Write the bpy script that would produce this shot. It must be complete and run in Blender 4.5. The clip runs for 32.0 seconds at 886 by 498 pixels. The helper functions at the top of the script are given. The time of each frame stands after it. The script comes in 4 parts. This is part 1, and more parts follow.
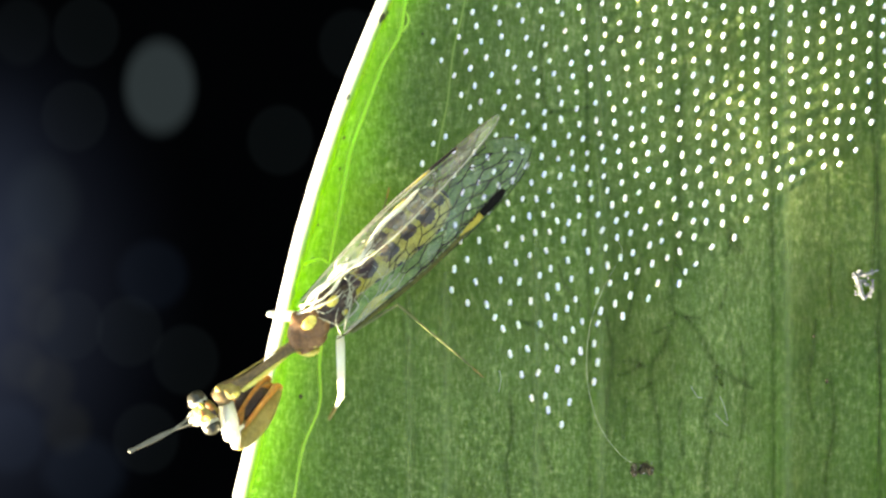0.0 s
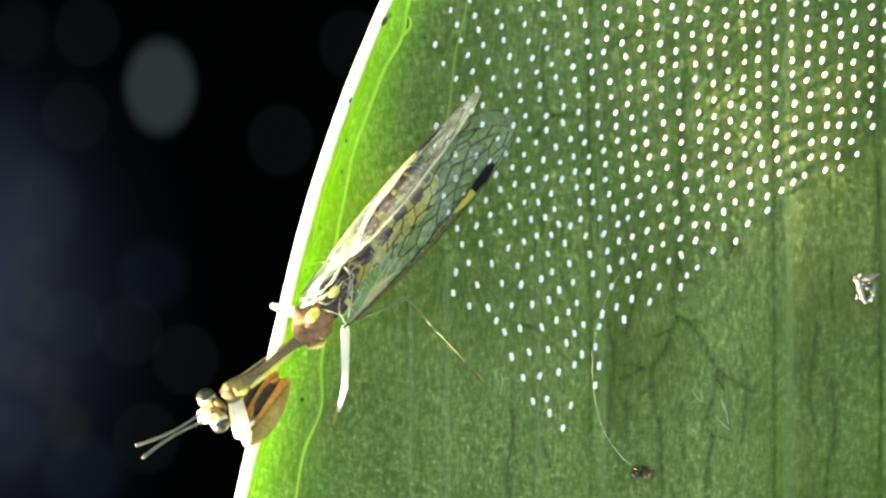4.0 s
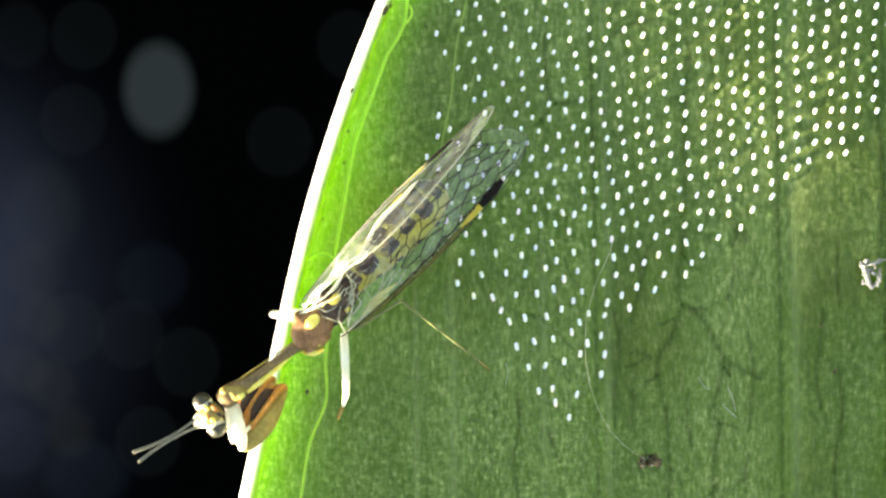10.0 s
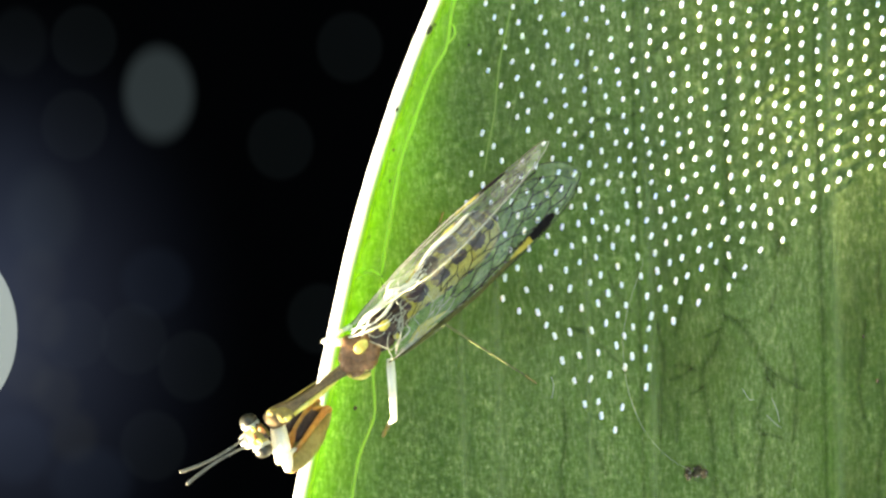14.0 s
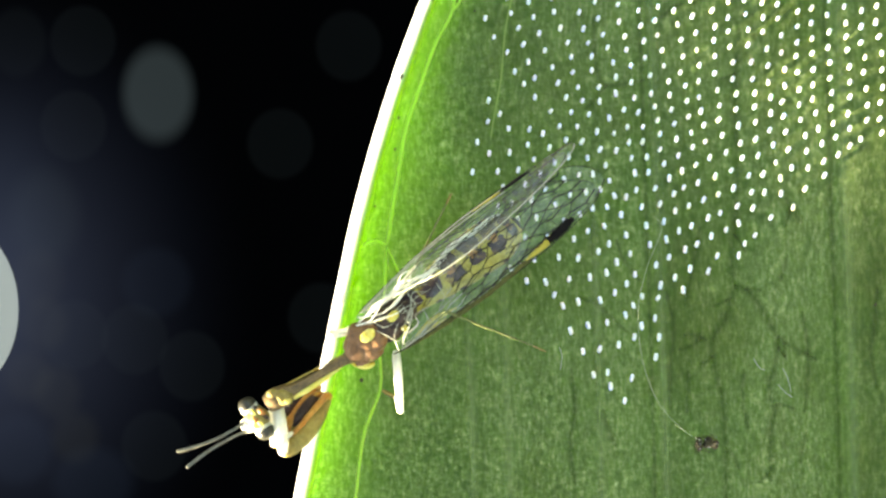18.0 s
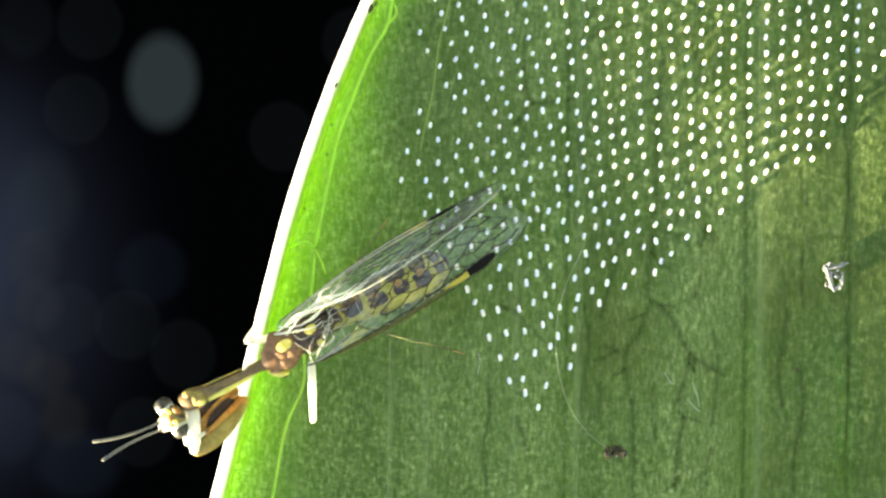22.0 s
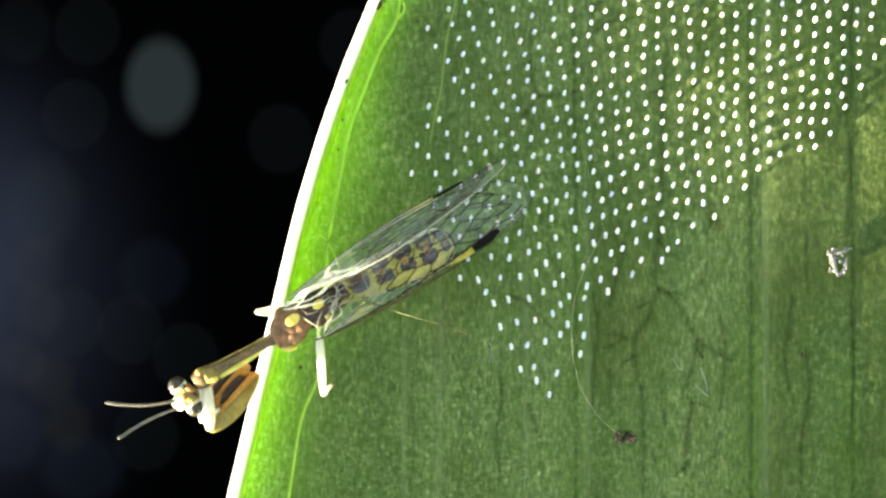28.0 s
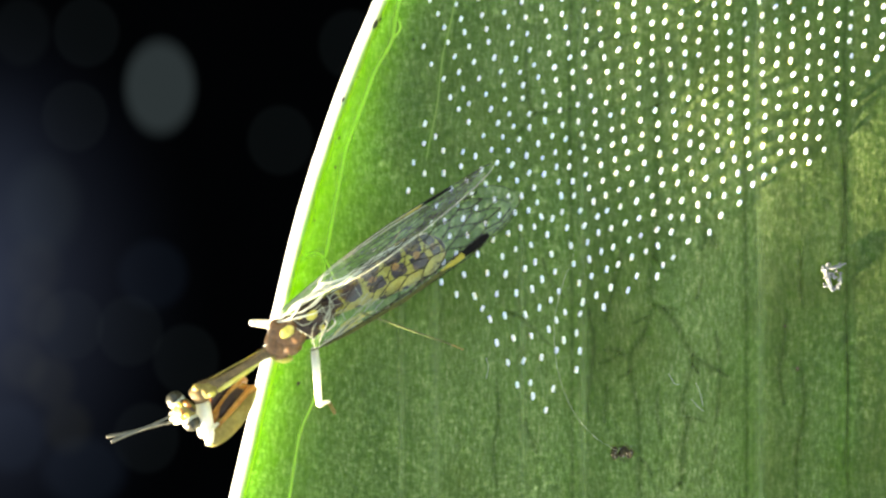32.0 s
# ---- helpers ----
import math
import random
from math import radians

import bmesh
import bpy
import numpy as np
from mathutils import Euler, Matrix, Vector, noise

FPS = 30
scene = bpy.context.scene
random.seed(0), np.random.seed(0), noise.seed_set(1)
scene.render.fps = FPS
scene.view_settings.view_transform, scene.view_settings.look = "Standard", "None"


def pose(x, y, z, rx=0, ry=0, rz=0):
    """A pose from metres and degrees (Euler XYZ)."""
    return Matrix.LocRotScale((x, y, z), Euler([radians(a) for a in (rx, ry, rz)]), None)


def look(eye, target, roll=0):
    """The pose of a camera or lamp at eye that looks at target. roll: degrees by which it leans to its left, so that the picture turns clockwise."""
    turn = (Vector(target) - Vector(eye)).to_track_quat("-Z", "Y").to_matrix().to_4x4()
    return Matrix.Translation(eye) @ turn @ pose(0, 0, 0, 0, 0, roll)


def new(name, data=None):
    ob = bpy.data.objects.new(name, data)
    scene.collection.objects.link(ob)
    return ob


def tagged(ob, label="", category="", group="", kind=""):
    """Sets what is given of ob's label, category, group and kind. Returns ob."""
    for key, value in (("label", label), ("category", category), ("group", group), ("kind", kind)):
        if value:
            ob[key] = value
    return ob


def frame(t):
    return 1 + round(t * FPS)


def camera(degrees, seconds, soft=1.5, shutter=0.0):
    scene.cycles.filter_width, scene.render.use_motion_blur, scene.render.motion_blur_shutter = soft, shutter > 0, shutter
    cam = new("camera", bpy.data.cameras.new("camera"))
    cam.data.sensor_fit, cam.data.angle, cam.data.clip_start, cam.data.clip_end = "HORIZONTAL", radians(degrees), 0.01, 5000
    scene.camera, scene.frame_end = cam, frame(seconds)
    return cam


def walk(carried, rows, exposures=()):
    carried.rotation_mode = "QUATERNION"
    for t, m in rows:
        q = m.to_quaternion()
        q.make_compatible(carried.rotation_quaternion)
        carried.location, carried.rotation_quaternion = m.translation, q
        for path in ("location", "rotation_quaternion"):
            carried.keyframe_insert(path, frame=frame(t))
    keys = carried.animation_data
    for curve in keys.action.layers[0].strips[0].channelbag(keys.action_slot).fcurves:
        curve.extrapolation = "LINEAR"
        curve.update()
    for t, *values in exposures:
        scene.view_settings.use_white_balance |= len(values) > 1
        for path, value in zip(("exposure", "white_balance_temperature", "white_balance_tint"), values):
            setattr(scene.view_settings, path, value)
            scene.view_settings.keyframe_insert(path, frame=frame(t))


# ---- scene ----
# The plan is drawn on the leaf: x across, y along its ribs, z out of its face. The leaf itself slopes,
# so that the sun stands almost in the plane of its face and shines through its curled margin.
SUN_ON_LEAF = Vector((-0.80, -0.57, 0.016)).normalized()
SUN_UP = 36.0
SLOPE = Matrix.Rotation(radians(SUN_UP) + math.asin(-SUN_ON_LEAF.z), 4, SUN_ON_LEAF.cross((0, 0, 1)))
# seconds, x, y, z in metres, roll in degrees: the camera stands over the leaf and looks square at it
PATH = [
    (0, -0.00001, -0.00001, 0.06349, 0.34),
    (0.5, 0.00000, 0.00015, 0.06361, 0.34),
    (1, 0.00008, 0.00030, 0.06365, 0.33),
    (1.5, -0.00010, 0.00089, 0.06381, 0.32),
    (2, -0.00008, 0.00083, 0.06383, 0.30),
    (2.5, 0.00012, 0.00045, 0.06369, 0.40),
    (3, -0.00005, 0.00022, 0.06345, 0.32),
    (3.5, -0.00005, 0.00016, 0.06352, 0.44),
    (5.5, -0.00032, 0.00079, 0.06377, 0.35),
    (6, -0.00055, 0.00109, 0.06402, 0.21),
    (6.5, -0.00086, -0.00008, 0.06321, 0.16),
    (7, -0.00035, 0.00011, 0.06337, 0.22),
    (7.5, 0.00002, -0.00038, 0.06282, 0.30),
    (8, 0.00066, 0.00060, 0.06338, 0.12),
    (8.5, 0.00042, 0.00045, 0.06357, 0.12),
    (9, -0.00000, -0.00000, 0.06336, -0.00),
    (9.5, -0.00006, -0.00018, 0.06342, 0.06),
    (10, -0.00029, -0.00036, 0.06327, -0.23),
    (10.5, -0.00076, -0.00076, 0.06294, -0.38),
    (11, -0.00055, -0.00102, 0.06332, -0.20),
    (11.5, -0.00071, -0.00002, 0.06405, -0.34),
    (12, -0.00148, 0.00065, 0.06426, -0.40),
    (12.5, -0.00198, 0.00070, 0.06413, -0.73),
    (13, -0.00250, 0.00095, 0.06406, -0.89),
    (13.5, -0.00263, 0.00062, 0.06392, -0.91),
    (14, -0.00263, 0.00051, 0.06388, -0.96),
    (14.5, -0.00255, 0.00024, 0.06379, -0.97),
    (15, -0.00276, 0.00001, 0.06357, -1.11),
    (15.5, -0.00301, -0.00023, 0.06346, -1.18),
    (17.5, -0.00290, -0.00089, 0.06309, -1.19),
    (18, -0.00299, -0.00106, 0.06308, -1.29),
    (18.5, -0.00234, -0.00140, 0.06300, -1.11),
    (19, -0.00207, -0.00146, 0.06317, -1.07),
    (19.5, -0.00195, -0.00164, 0.06295, -1.04),
    (20, -0.00140, -0.00265, 0.06349, -0.48),
    (20.5, -0.00071, -0.00175, 0.06399, 0.02),
    (21, -0.00003, -0.00149, 0.06440, 0.19),
    (21.5, 0.00065, -0.00158, 0.06469, 0.48),
    (22, 0.00092, -0.00076, 0.06535, 1.40),
    (22.5, 0.00111, -0.00080, 0.06542, 1.14),
    (22.8, 0.00103, -0.00118, 0.06583, 0.85),
    (23, 0.00073, -0.00182, 0.06611, 0.57),
    (23.1, 0.00058, -0.00213, 0.06612, 0.60),
    (23.2, 0.00039, -0.00225, 0.06614, 0.68),
    (23.3, 0.00038, -0.00213, 0.06618, 0.78),
    (23.4, 0.00082, -0.00210, 0.06623, 0.86),
    (23.5, 0.00144, -0.00220, 0.06628, 0.94),
    (24, 0.00179, -0.00168, 0.06661, 0.87),
    (24.5, 0.00140, -0.00166, 0.06650, 0.79),
    (25, 0.00114, -0.00203, 0.06629, 0.72),
    (25.5, 0.00055, -0.00222, 0.06618, 0.49),
    (27.5, 0.00044, -0.00113, 0.06654, 0.52),
    (28, 0.00035, -0.00122, 0.06654, 0.52),
    (28.5, 0.00030, -0.00094, 0.06654, 0.52),
    (29, 0.00031, -0.00105, 0.06665, 0.59),
    (29.5, 0.00004, -0.00090, 0.06653, 0.41),
    (30, 0.00024, -0.00154, 0.06631, 0.42),
    (30.5, -0.00037, -0.00178, 0.06622, 0.24),
    (31, -0.00008, -0.00113, 0.06639, 0.24),
    (31.5, 0.00034, -0.00096, 0.06665, 0.29),
    (32, 0.00053, -0.00031, 0.06693, 0.33),
]
cam = camera(40, 32.0, soft=2.55)
walk(cam, [(t, SLOPE @ pose(x, y, z, 0, 0, r)) for t, x, y, z, r in PATH], [(0.0, 3.45, 9700, 2.5), (19.0, 3.45, 9700, 2.5), (24.0, 3.43, 9700, 2.5), (25.0, 3.35, 9700, 2.5), (29.0, 3.33, 9700, 2.5), (31.0, 3.41, 9700, 2.5), (32.0, 3.43, 9700, 2.5)])

# ---- light ----
SUN_FROM = (SLOPE.to_3x3() @ SUN_ON_LEAF).normalized()
world = bpy.data.worlds.new("world")
scene.world = world
world.use_nodes = True
sky = world.node_tree.nodes.new("ShaderNodeTexSky")
sky.sky_type, sky.sun_disc = "NISHITA", False
sky.sun_elevation = math.asin(SUN_FROM.z)
sky.sun_rotation = math.atan2(SUN_FROM.x, SUN_FROM.y)
background = world.node_tree.nodes["Background"]
world.node_tree.links.new(sky.outputs["Color"], background.inputs["Color"])
background.inputs["Strength"].default_value = 0.070
sun = new("sun", bpy.data.lights.new("sun", "SUN"))
sun.data.energy, sun.data.angle, sun.data.color = 6.5, radians(3.0), (1.0, 0.98, 0.95)
sun.matrix_world = look(SUN_FROM * 2.0, (0, 0, 0))

# ---- materials ----
MM = 0.001
SPAN = 63.36 * MM


class Nodes:
    """A node material under construction."""

    def __init__(self, name):
        self.mat = bpy.data.materials.new(name)
        self.mat.use_nodes = True
        self.tree = self.mat.node_tree
        self.bsdf = self.tree.nodes["Principled BSDF"]
        self.out = self.tree.nodes["Material Output"]
        self.coord = self.add("ShaderNodeTexCoord").outputs["Object"]

    def add(self, kind, **inputs):
        node = self.tree.nodes.new(kind)
        for key, value in inputs.items():
            self.put(node.inputs[key.replace("_", " ")], value)
        return node

    def put(self, socket, value):
        if isinstance(value, bpy.types.NodeSocket):
            self.tree.links.new(value, socket)
        else:
            socket.default_value = value

    def noise(self, scale, detail=3.0, rough=0.55, vector=None):
        return self.add("ShaderNodeTexNoise", Vector=vector or self.coord, Scale=scale, Detail=detail, Roughness=rough).outputs["Fac"]

    def ramp(self, fac, *stops):
        node = self.add("ShaderNodeValToRGB", Fac=fac)
        el = node.color_ramp.elements
        while len(el) < len(stops):
            el.new(0.5)
        for e, (p, c) in zip(el, stops):
            e.position, e.color = p, (*c, 1)
        return node.outputs["Color"]

    def mix(self, fac, a, b, how="MIX"):
        node = self.add("ShaderNodeMix")
        node.data_type, node.blend_type = "RGBA", how
        for socket, value in zip([node.inputs[0], node.inputs[6], node.inputs[7]], (fac, a, b)):
            self.put(socket, (*value, 1) if isinstance(value, tuple) and len(value) == 3 else value)
        return node.outputs[2]

    def math(self, op, a, b=0.0):
        node = self.add("ShaderNodeMath")
        node.operation = op
        self.put(node.inputs[0], a)
        self.put(node.inputs[1], b)
        return node.outputs[0]

    def bump(self, height, distance, strength=1.0):
        self.put(self.bsdf.inputs["Normal"], self.add("ShaderNodeBump", Height=height, Distance=distance, Strength=strength).outputs["Normal"])

    def set(self, **inputs):
        for key, value in inputs.items():
            if isinstance(value, tuple) and len(value) == 3:
                value = (*value, 1)
            self.put(self.bsdf.inputs[key.replace("_", " ")], value)
        return self

    def scatter(self, colour, share):
        """Lets part of the light pass through, scattered."""
        t = self.add("ShaderNodeBsdfTranslucent", Color=colour if not isinstance(colour, tuple) else (*colour, 1))
        m = self.add("ShaderNodeMixShader", Fac=share)
        self.put(m.inputs[1], self.bsdf.outputs[0])
        self.put(m.inputs[2], t.outputs[0])
        self.put(self.out.inputs["Surface"], m.outputs[0])
        return self


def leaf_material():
    """Green skin with short fibres along the leaf, faint blotches and darker cells."""
    n = Nodes("leaf_green")
    along = n.add("ShaderNodeMapping", Vector=n.coord, Scale=(1.0, 0.42, 1.0)).outputs["Vector"]
    fleck = n.add("ShaderNodeMapping", Vector=n.coord, Scale=(0.62, 1.0, 1.0), Rotation=(0, 0, 0.35)).outputs["Vector"]
    grain, fibre = n.noise(3300, 3, 0.6), n.noise(3900, 3, 0.62, fleck)
    blotch, broad = n.noise(800, 3, 0.6, along), n.noise(90, 3)
    mixed = n.math("ADD", n.math("MULTIPLY", grain, 0.35), n.math("MULTIPLY", fibre, 0.65))
    base = n.ramp(mixed, (0.37, (0.040, 0.066, 0.017)), (0.5, (0.088, 0.128, 0.036)), (0.62, (0.19, 0.25, 0.085)))
    base = n.mix(n.ramp(blotch, (0.42, (0, 0, 0)), (0.64, (0.5, 0.5, 0.5))), base, (0.06, 0.098, 0.03))
    base = n.mix(n.ramp(broad, (0.38, (0, 0, 0)), (0.65, (0.6, 0.6, 0.6))), base, (0.118, 0.158, 0.056))
    base = n.mix(n.ramp(n.noise(150, 2), (0.5, (0, 0, 0)), (0.66, (0.62, 0.62, 0.62))), base, (0.060, 0.080, 0.019))
    away = n.add("ShaderNodeVectorMath")
    away.operation = "LENGTH"
    n.put(away.inputs[0], n.add("ShaderNodeMapping", Vector=n.coord, Location=(-0.01075 / 0.0028, 0.0052 / 0.0040, 0), Scale=(1 / 0.0028, 1 / 0.0040, 0)).outputs["Vector"])
    stain = n.math("ADD", away.outputs["Value"], n.math("MULTIPLY", n.noise(520, 4, 0.6), 0.9))
    base = n.mix(n.ramp(n.math("MULTIPLY", stain, 0.5), (0.38, (0.62, 0.62, 0.62)), (0.78, (0, 0, 0))), base, (0.062, 0.070, 0.018))
    streak = n.add("ShaderNodeMapping", Vector=n.coord, Scale=(1.0, 0.06, 1.0)).outputs["Vector"]
    bands = n.ramp(n.math("ADD", n.math("MULTIPLY", n.noise(260, 3, 0.6, streak), 0.82), n.math("MULTIPLY", n.noise(1300, 2, 0.5, streak), 0.10)), (0.36, (0.78, 0.81, 0.77)), (0.5, (1.0, 1.0, 1.0)), (0.66, (1.2, 1.18, 1.22)))
    base = n.mix(1.0, base, bands, "MULTIPLY")
    base = n.mix(1.0, base, n.ramp(n.noise(6400, 2, 0.6), (0.36, (0.80, 0.82, 0.78)), (0.5, (1.0, 1.0, 1.0)), (0.64, (1.22, 1.18, 1.24))), "MULTIPLY")
    hair = n.add("ShaderNodeMapping", Vector=n.coord, Scale=(1.0, 0.30, 1.0), Rotation=(0, 0, 0.6)).outputs["Vector"]
    hair_b = n.add("ShaderNodeMapping", Vector=n.coord, Scale=(1.0, 0.34, 1.0), Rotation=(0, 0, -0.25)).outputs["Vector"]
    for way, size in ((hair, 6200), (hair_b, 5000)):
        base = n.mix(1.0, base, n.ramp(n.noise(size, 2, 0.55, way), (0.36, (0.72, 0.74, 0.66)), (0.5, (1.0, 1.0, 1.0)), (0.64, (1.52, 1.42, 1.5))), "MULTIPLY")
    # beyond the strong rib the panel is darkened, its shade put into the green
    side = n.add("ShaderNodeSeparateXYZ", Vector=n.coord).outputs["X"]
    side = n.math("ADD", side, n.math("MULTIPLY", n.math("SUBTRACT", n.noise(300, 3), 0.5), 0.0012))
    deep = n.add("ShaderNodeMapRange", Value=side, From_Min=0.0181, From_Max=0.0191, To_Min=0.0, To_Max=0.85).outputs[0]
    base = n.mix(deep, base, n.mix(1.0, base, (0.62, 0.64, 0.60), "MULTIPLY"))
    n.set(Base_Color=base, Roughness=0.55, Specular_IOR_Level=0.22)
    n.bump(n.math("ADD", n.math("MULTIPLY", mixed, 0.6), blotch), 0.00013, 0.75)
    n.scatter(n.ramp(grain, (0.3, (0.165, 0.44, 0.006)), (0.7, (0.23, 0.565, 0.012))), 0.292)
    return n.mat


def vein_material(name, dark, light, strength):
    """A vein that fades into the green at its sides."""
    n = Nodes(name)
    grain = n.noise(4600, 4, 0.62)
    n.set(Base_Color=n.ramp(grain, (0.35, dark), (0.65, light)), Roughness=0.8, Specular_IOR_Level=0.15)
    across = n.add("ShaderNodeSeparateXYZ", Vector=n.add("ShaderNodeTexCoord").outputs["UV"]).outputs["X"]
    body = n.ramp(across, (0.0, (0, 0, 0)), (0.28, (0.22, 0.22, 0.22)), (0.5, (0.46, 0.46, 0.46)), (0.72, (0.22, 0.22, 0.22)), (1.0, (0, 0, 0)))
    n.set(Alpha=n.math("MULTIPLY", body, n.math("MULTIPLY", n.math("ADD", n.noise(1500, 2), 0.45), strength)))
    return n.mat


def margin_material():
    """Margin whitened to stand for sun glare, fading into green on the inner side."""
    n = Nodes("leaf_margin")
    across = n.add("ShaderNodeSeparateXYZ", Vector=n.add("ShaderNodeTexCoord").outputs["UV"]).outputs["X"]
    whitened = n.ramp(n.noise(1500, 3), (0.35, (0.88, 0.90, 0.90)), (0.65, (0.94, 0.95, 0.96)))
    n.set(Base_Color=n.mix(n.ramp(across, (0.64, (0, 0, 0)), (0.8, (1, 1, 1))), whitened, (0.30, 0.42, 0.05)), Roughness=0.45)
    n.bump(n.noise(3600, 3), 0.00001, 0.5)
    n.scatter(n.ramp(across, (0.6, (0.92, 0.94, 0.9)), (0.8, (0.86, 0.96, 0.16))), 0.55)
    ragged = n.math("ADD", across, n.math("MULTIPLY", n.math("SUBTRACT", n.noise(500, 3), 0.5), 0.12))
    clear = n.add("ShaderNodeBsdfTransparent")
    m = n.add("ShaderNodeMixShader", Fac=n.ramp(ragged, (0.66, (0, 0, 0)), (0.8, (0.35, 0.35, 0.35)), (0.98, (1, 1, 1))))
    n.put(m.inputs[1], n.out.inputs["Surface"].links[0].from_socket)
    n.put(m.inputs[2], clear.outputs[0])
    n.put(n.out.inputs["Surface"], m.outputs[0])
    return n.mat


def plain(name, dark, light, scale=3000, rough=0.45, relief=0.00001, share=0.0, metal=0.0, soft=0.0, gloss=0.3):
    n = Nodes(name)
    fine, wide = n.noise(scale * 3, 4), n.noise(scale * 0.5, 2)
    col = n.ramp(n.math("ADD", n.math("MULTIPLY", fine, 0.5), n.math("MULTIPLY", wide, 0.5)), (0.35, dark), (0.65, light))
    n.set(Base_Color=col, Roughness=n.math("ADD", n.math("MULTIPLY", wide, 0.25), rough - 0.06), Metallic=metal, Specular_IOR_Level=gloss)
    n.bump(fine, relief, 0.5)
    if soft:
        n.set(Subsurface_Weight=soft, Subsurface_Scale=0.0005)
        n.bsdf.inputs["Subsurface Radius"].default_value = (1.0, 0.7, 0.35)
    if share:
        n.scatter(light, share)
    return n.mat


def membrane_material(name, film, uneven, skin=(0.62, 0.76, 0.72)):
    """Clear wing skin: most light goes straight through, a film of gloss stays."""
    n = Nodes(name)
    n.set(Base_Color=skin, Roughness=0.25, Metallic=0.0, Specular_IOR_Level=0.5)
    ripple = n.noise(1400, 3)
    n.bump(ripple, 0.00006, 0.8)
    clear = n.add("ShaderNodeBsdfTransparent", Color=(0.972, 0.985, 0.972, 1))
    m = n.add("ShaderNodeMixShader", Fac=n.math("ADD", n.math("MULTIPLY", n.ramp(n.noise(700, 3), (0.4, (0, 0, 0)), (0.7, (1, 1, 1))), uneven), film))
    n.put(m.inputs[1], clear.outputs[0])
    n.put(m.inputs[2], n.bsdf.outputs[0])
    n.put(n.out.inputs["Surface"], m.outputs[0])
    return n.mat


def plate_material():
    """Dark plate with amber and yellow mottling."""
    n = Nodes("dark_mottled_plate")
    spots = n.noise(1500, 4, 0.6)
    n.set(Base_Color=n.ramp(spots, (0.36, (0.024, 0.016, 0.019)), (0.54, (0.066, 0.042, 0.044)), (0.62, (0.14, 0.085, 0.04)), (0.72, (0.36, 0.27, 0.06))), Roughness=0.5, Specular_IOR_Level=0.1)
    n.bump(n.noise(7000, 3), 0.00001, 0.5)
    return n.mat


def abdomen_material():
    """Yellow with paired dark plates, mottled edges."""
    n = Nodes("abdomen_banded")
    edge = n.noise(2600, 4, 0.6)
    col = n.ramp(edge, (0.3, (0.27, 0.215, 0.028)), (0.7, (0.51, 0.43, 0.09)))
    n.set(Base_Color=col, Roughness=0.4, Specular_IOR_Level=0.25)
    n.bump(n.noise(9000, 3), 0.00001, 0.5)
    n.set(Subsurface_Weight=0.5, Subsurface_Scale=0.0005)
    n.bsdf.inputs["Subsurface Radius"].default_value = (1.0, 0.7, 0.3)
    return n.mat


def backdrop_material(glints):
    """Deep shade far below the leaf, unsharp glints and haze painted as glow."""
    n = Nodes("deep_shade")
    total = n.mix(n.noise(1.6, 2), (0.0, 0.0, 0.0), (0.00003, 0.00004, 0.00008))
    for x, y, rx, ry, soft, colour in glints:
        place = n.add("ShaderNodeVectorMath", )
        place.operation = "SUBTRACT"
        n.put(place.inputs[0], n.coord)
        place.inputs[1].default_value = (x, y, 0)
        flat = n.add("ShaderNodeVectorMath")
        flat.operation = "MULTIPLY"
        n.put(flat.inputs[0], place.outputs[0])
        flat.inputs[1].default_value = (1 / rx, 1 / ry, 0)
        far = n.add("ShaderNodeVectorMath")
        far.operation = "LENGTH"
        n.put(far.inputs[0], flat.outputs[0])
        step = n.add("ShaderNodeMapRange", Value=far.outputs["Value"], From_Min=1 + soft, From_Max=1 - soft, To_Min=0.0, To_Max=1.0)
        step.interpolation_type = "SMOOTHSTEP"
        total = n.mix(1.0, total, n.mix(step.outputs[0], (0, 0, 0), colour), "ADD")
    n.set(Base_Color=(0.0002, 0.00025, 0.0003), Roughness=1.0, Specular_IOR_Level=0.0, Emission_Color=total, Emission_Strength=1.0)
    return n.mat


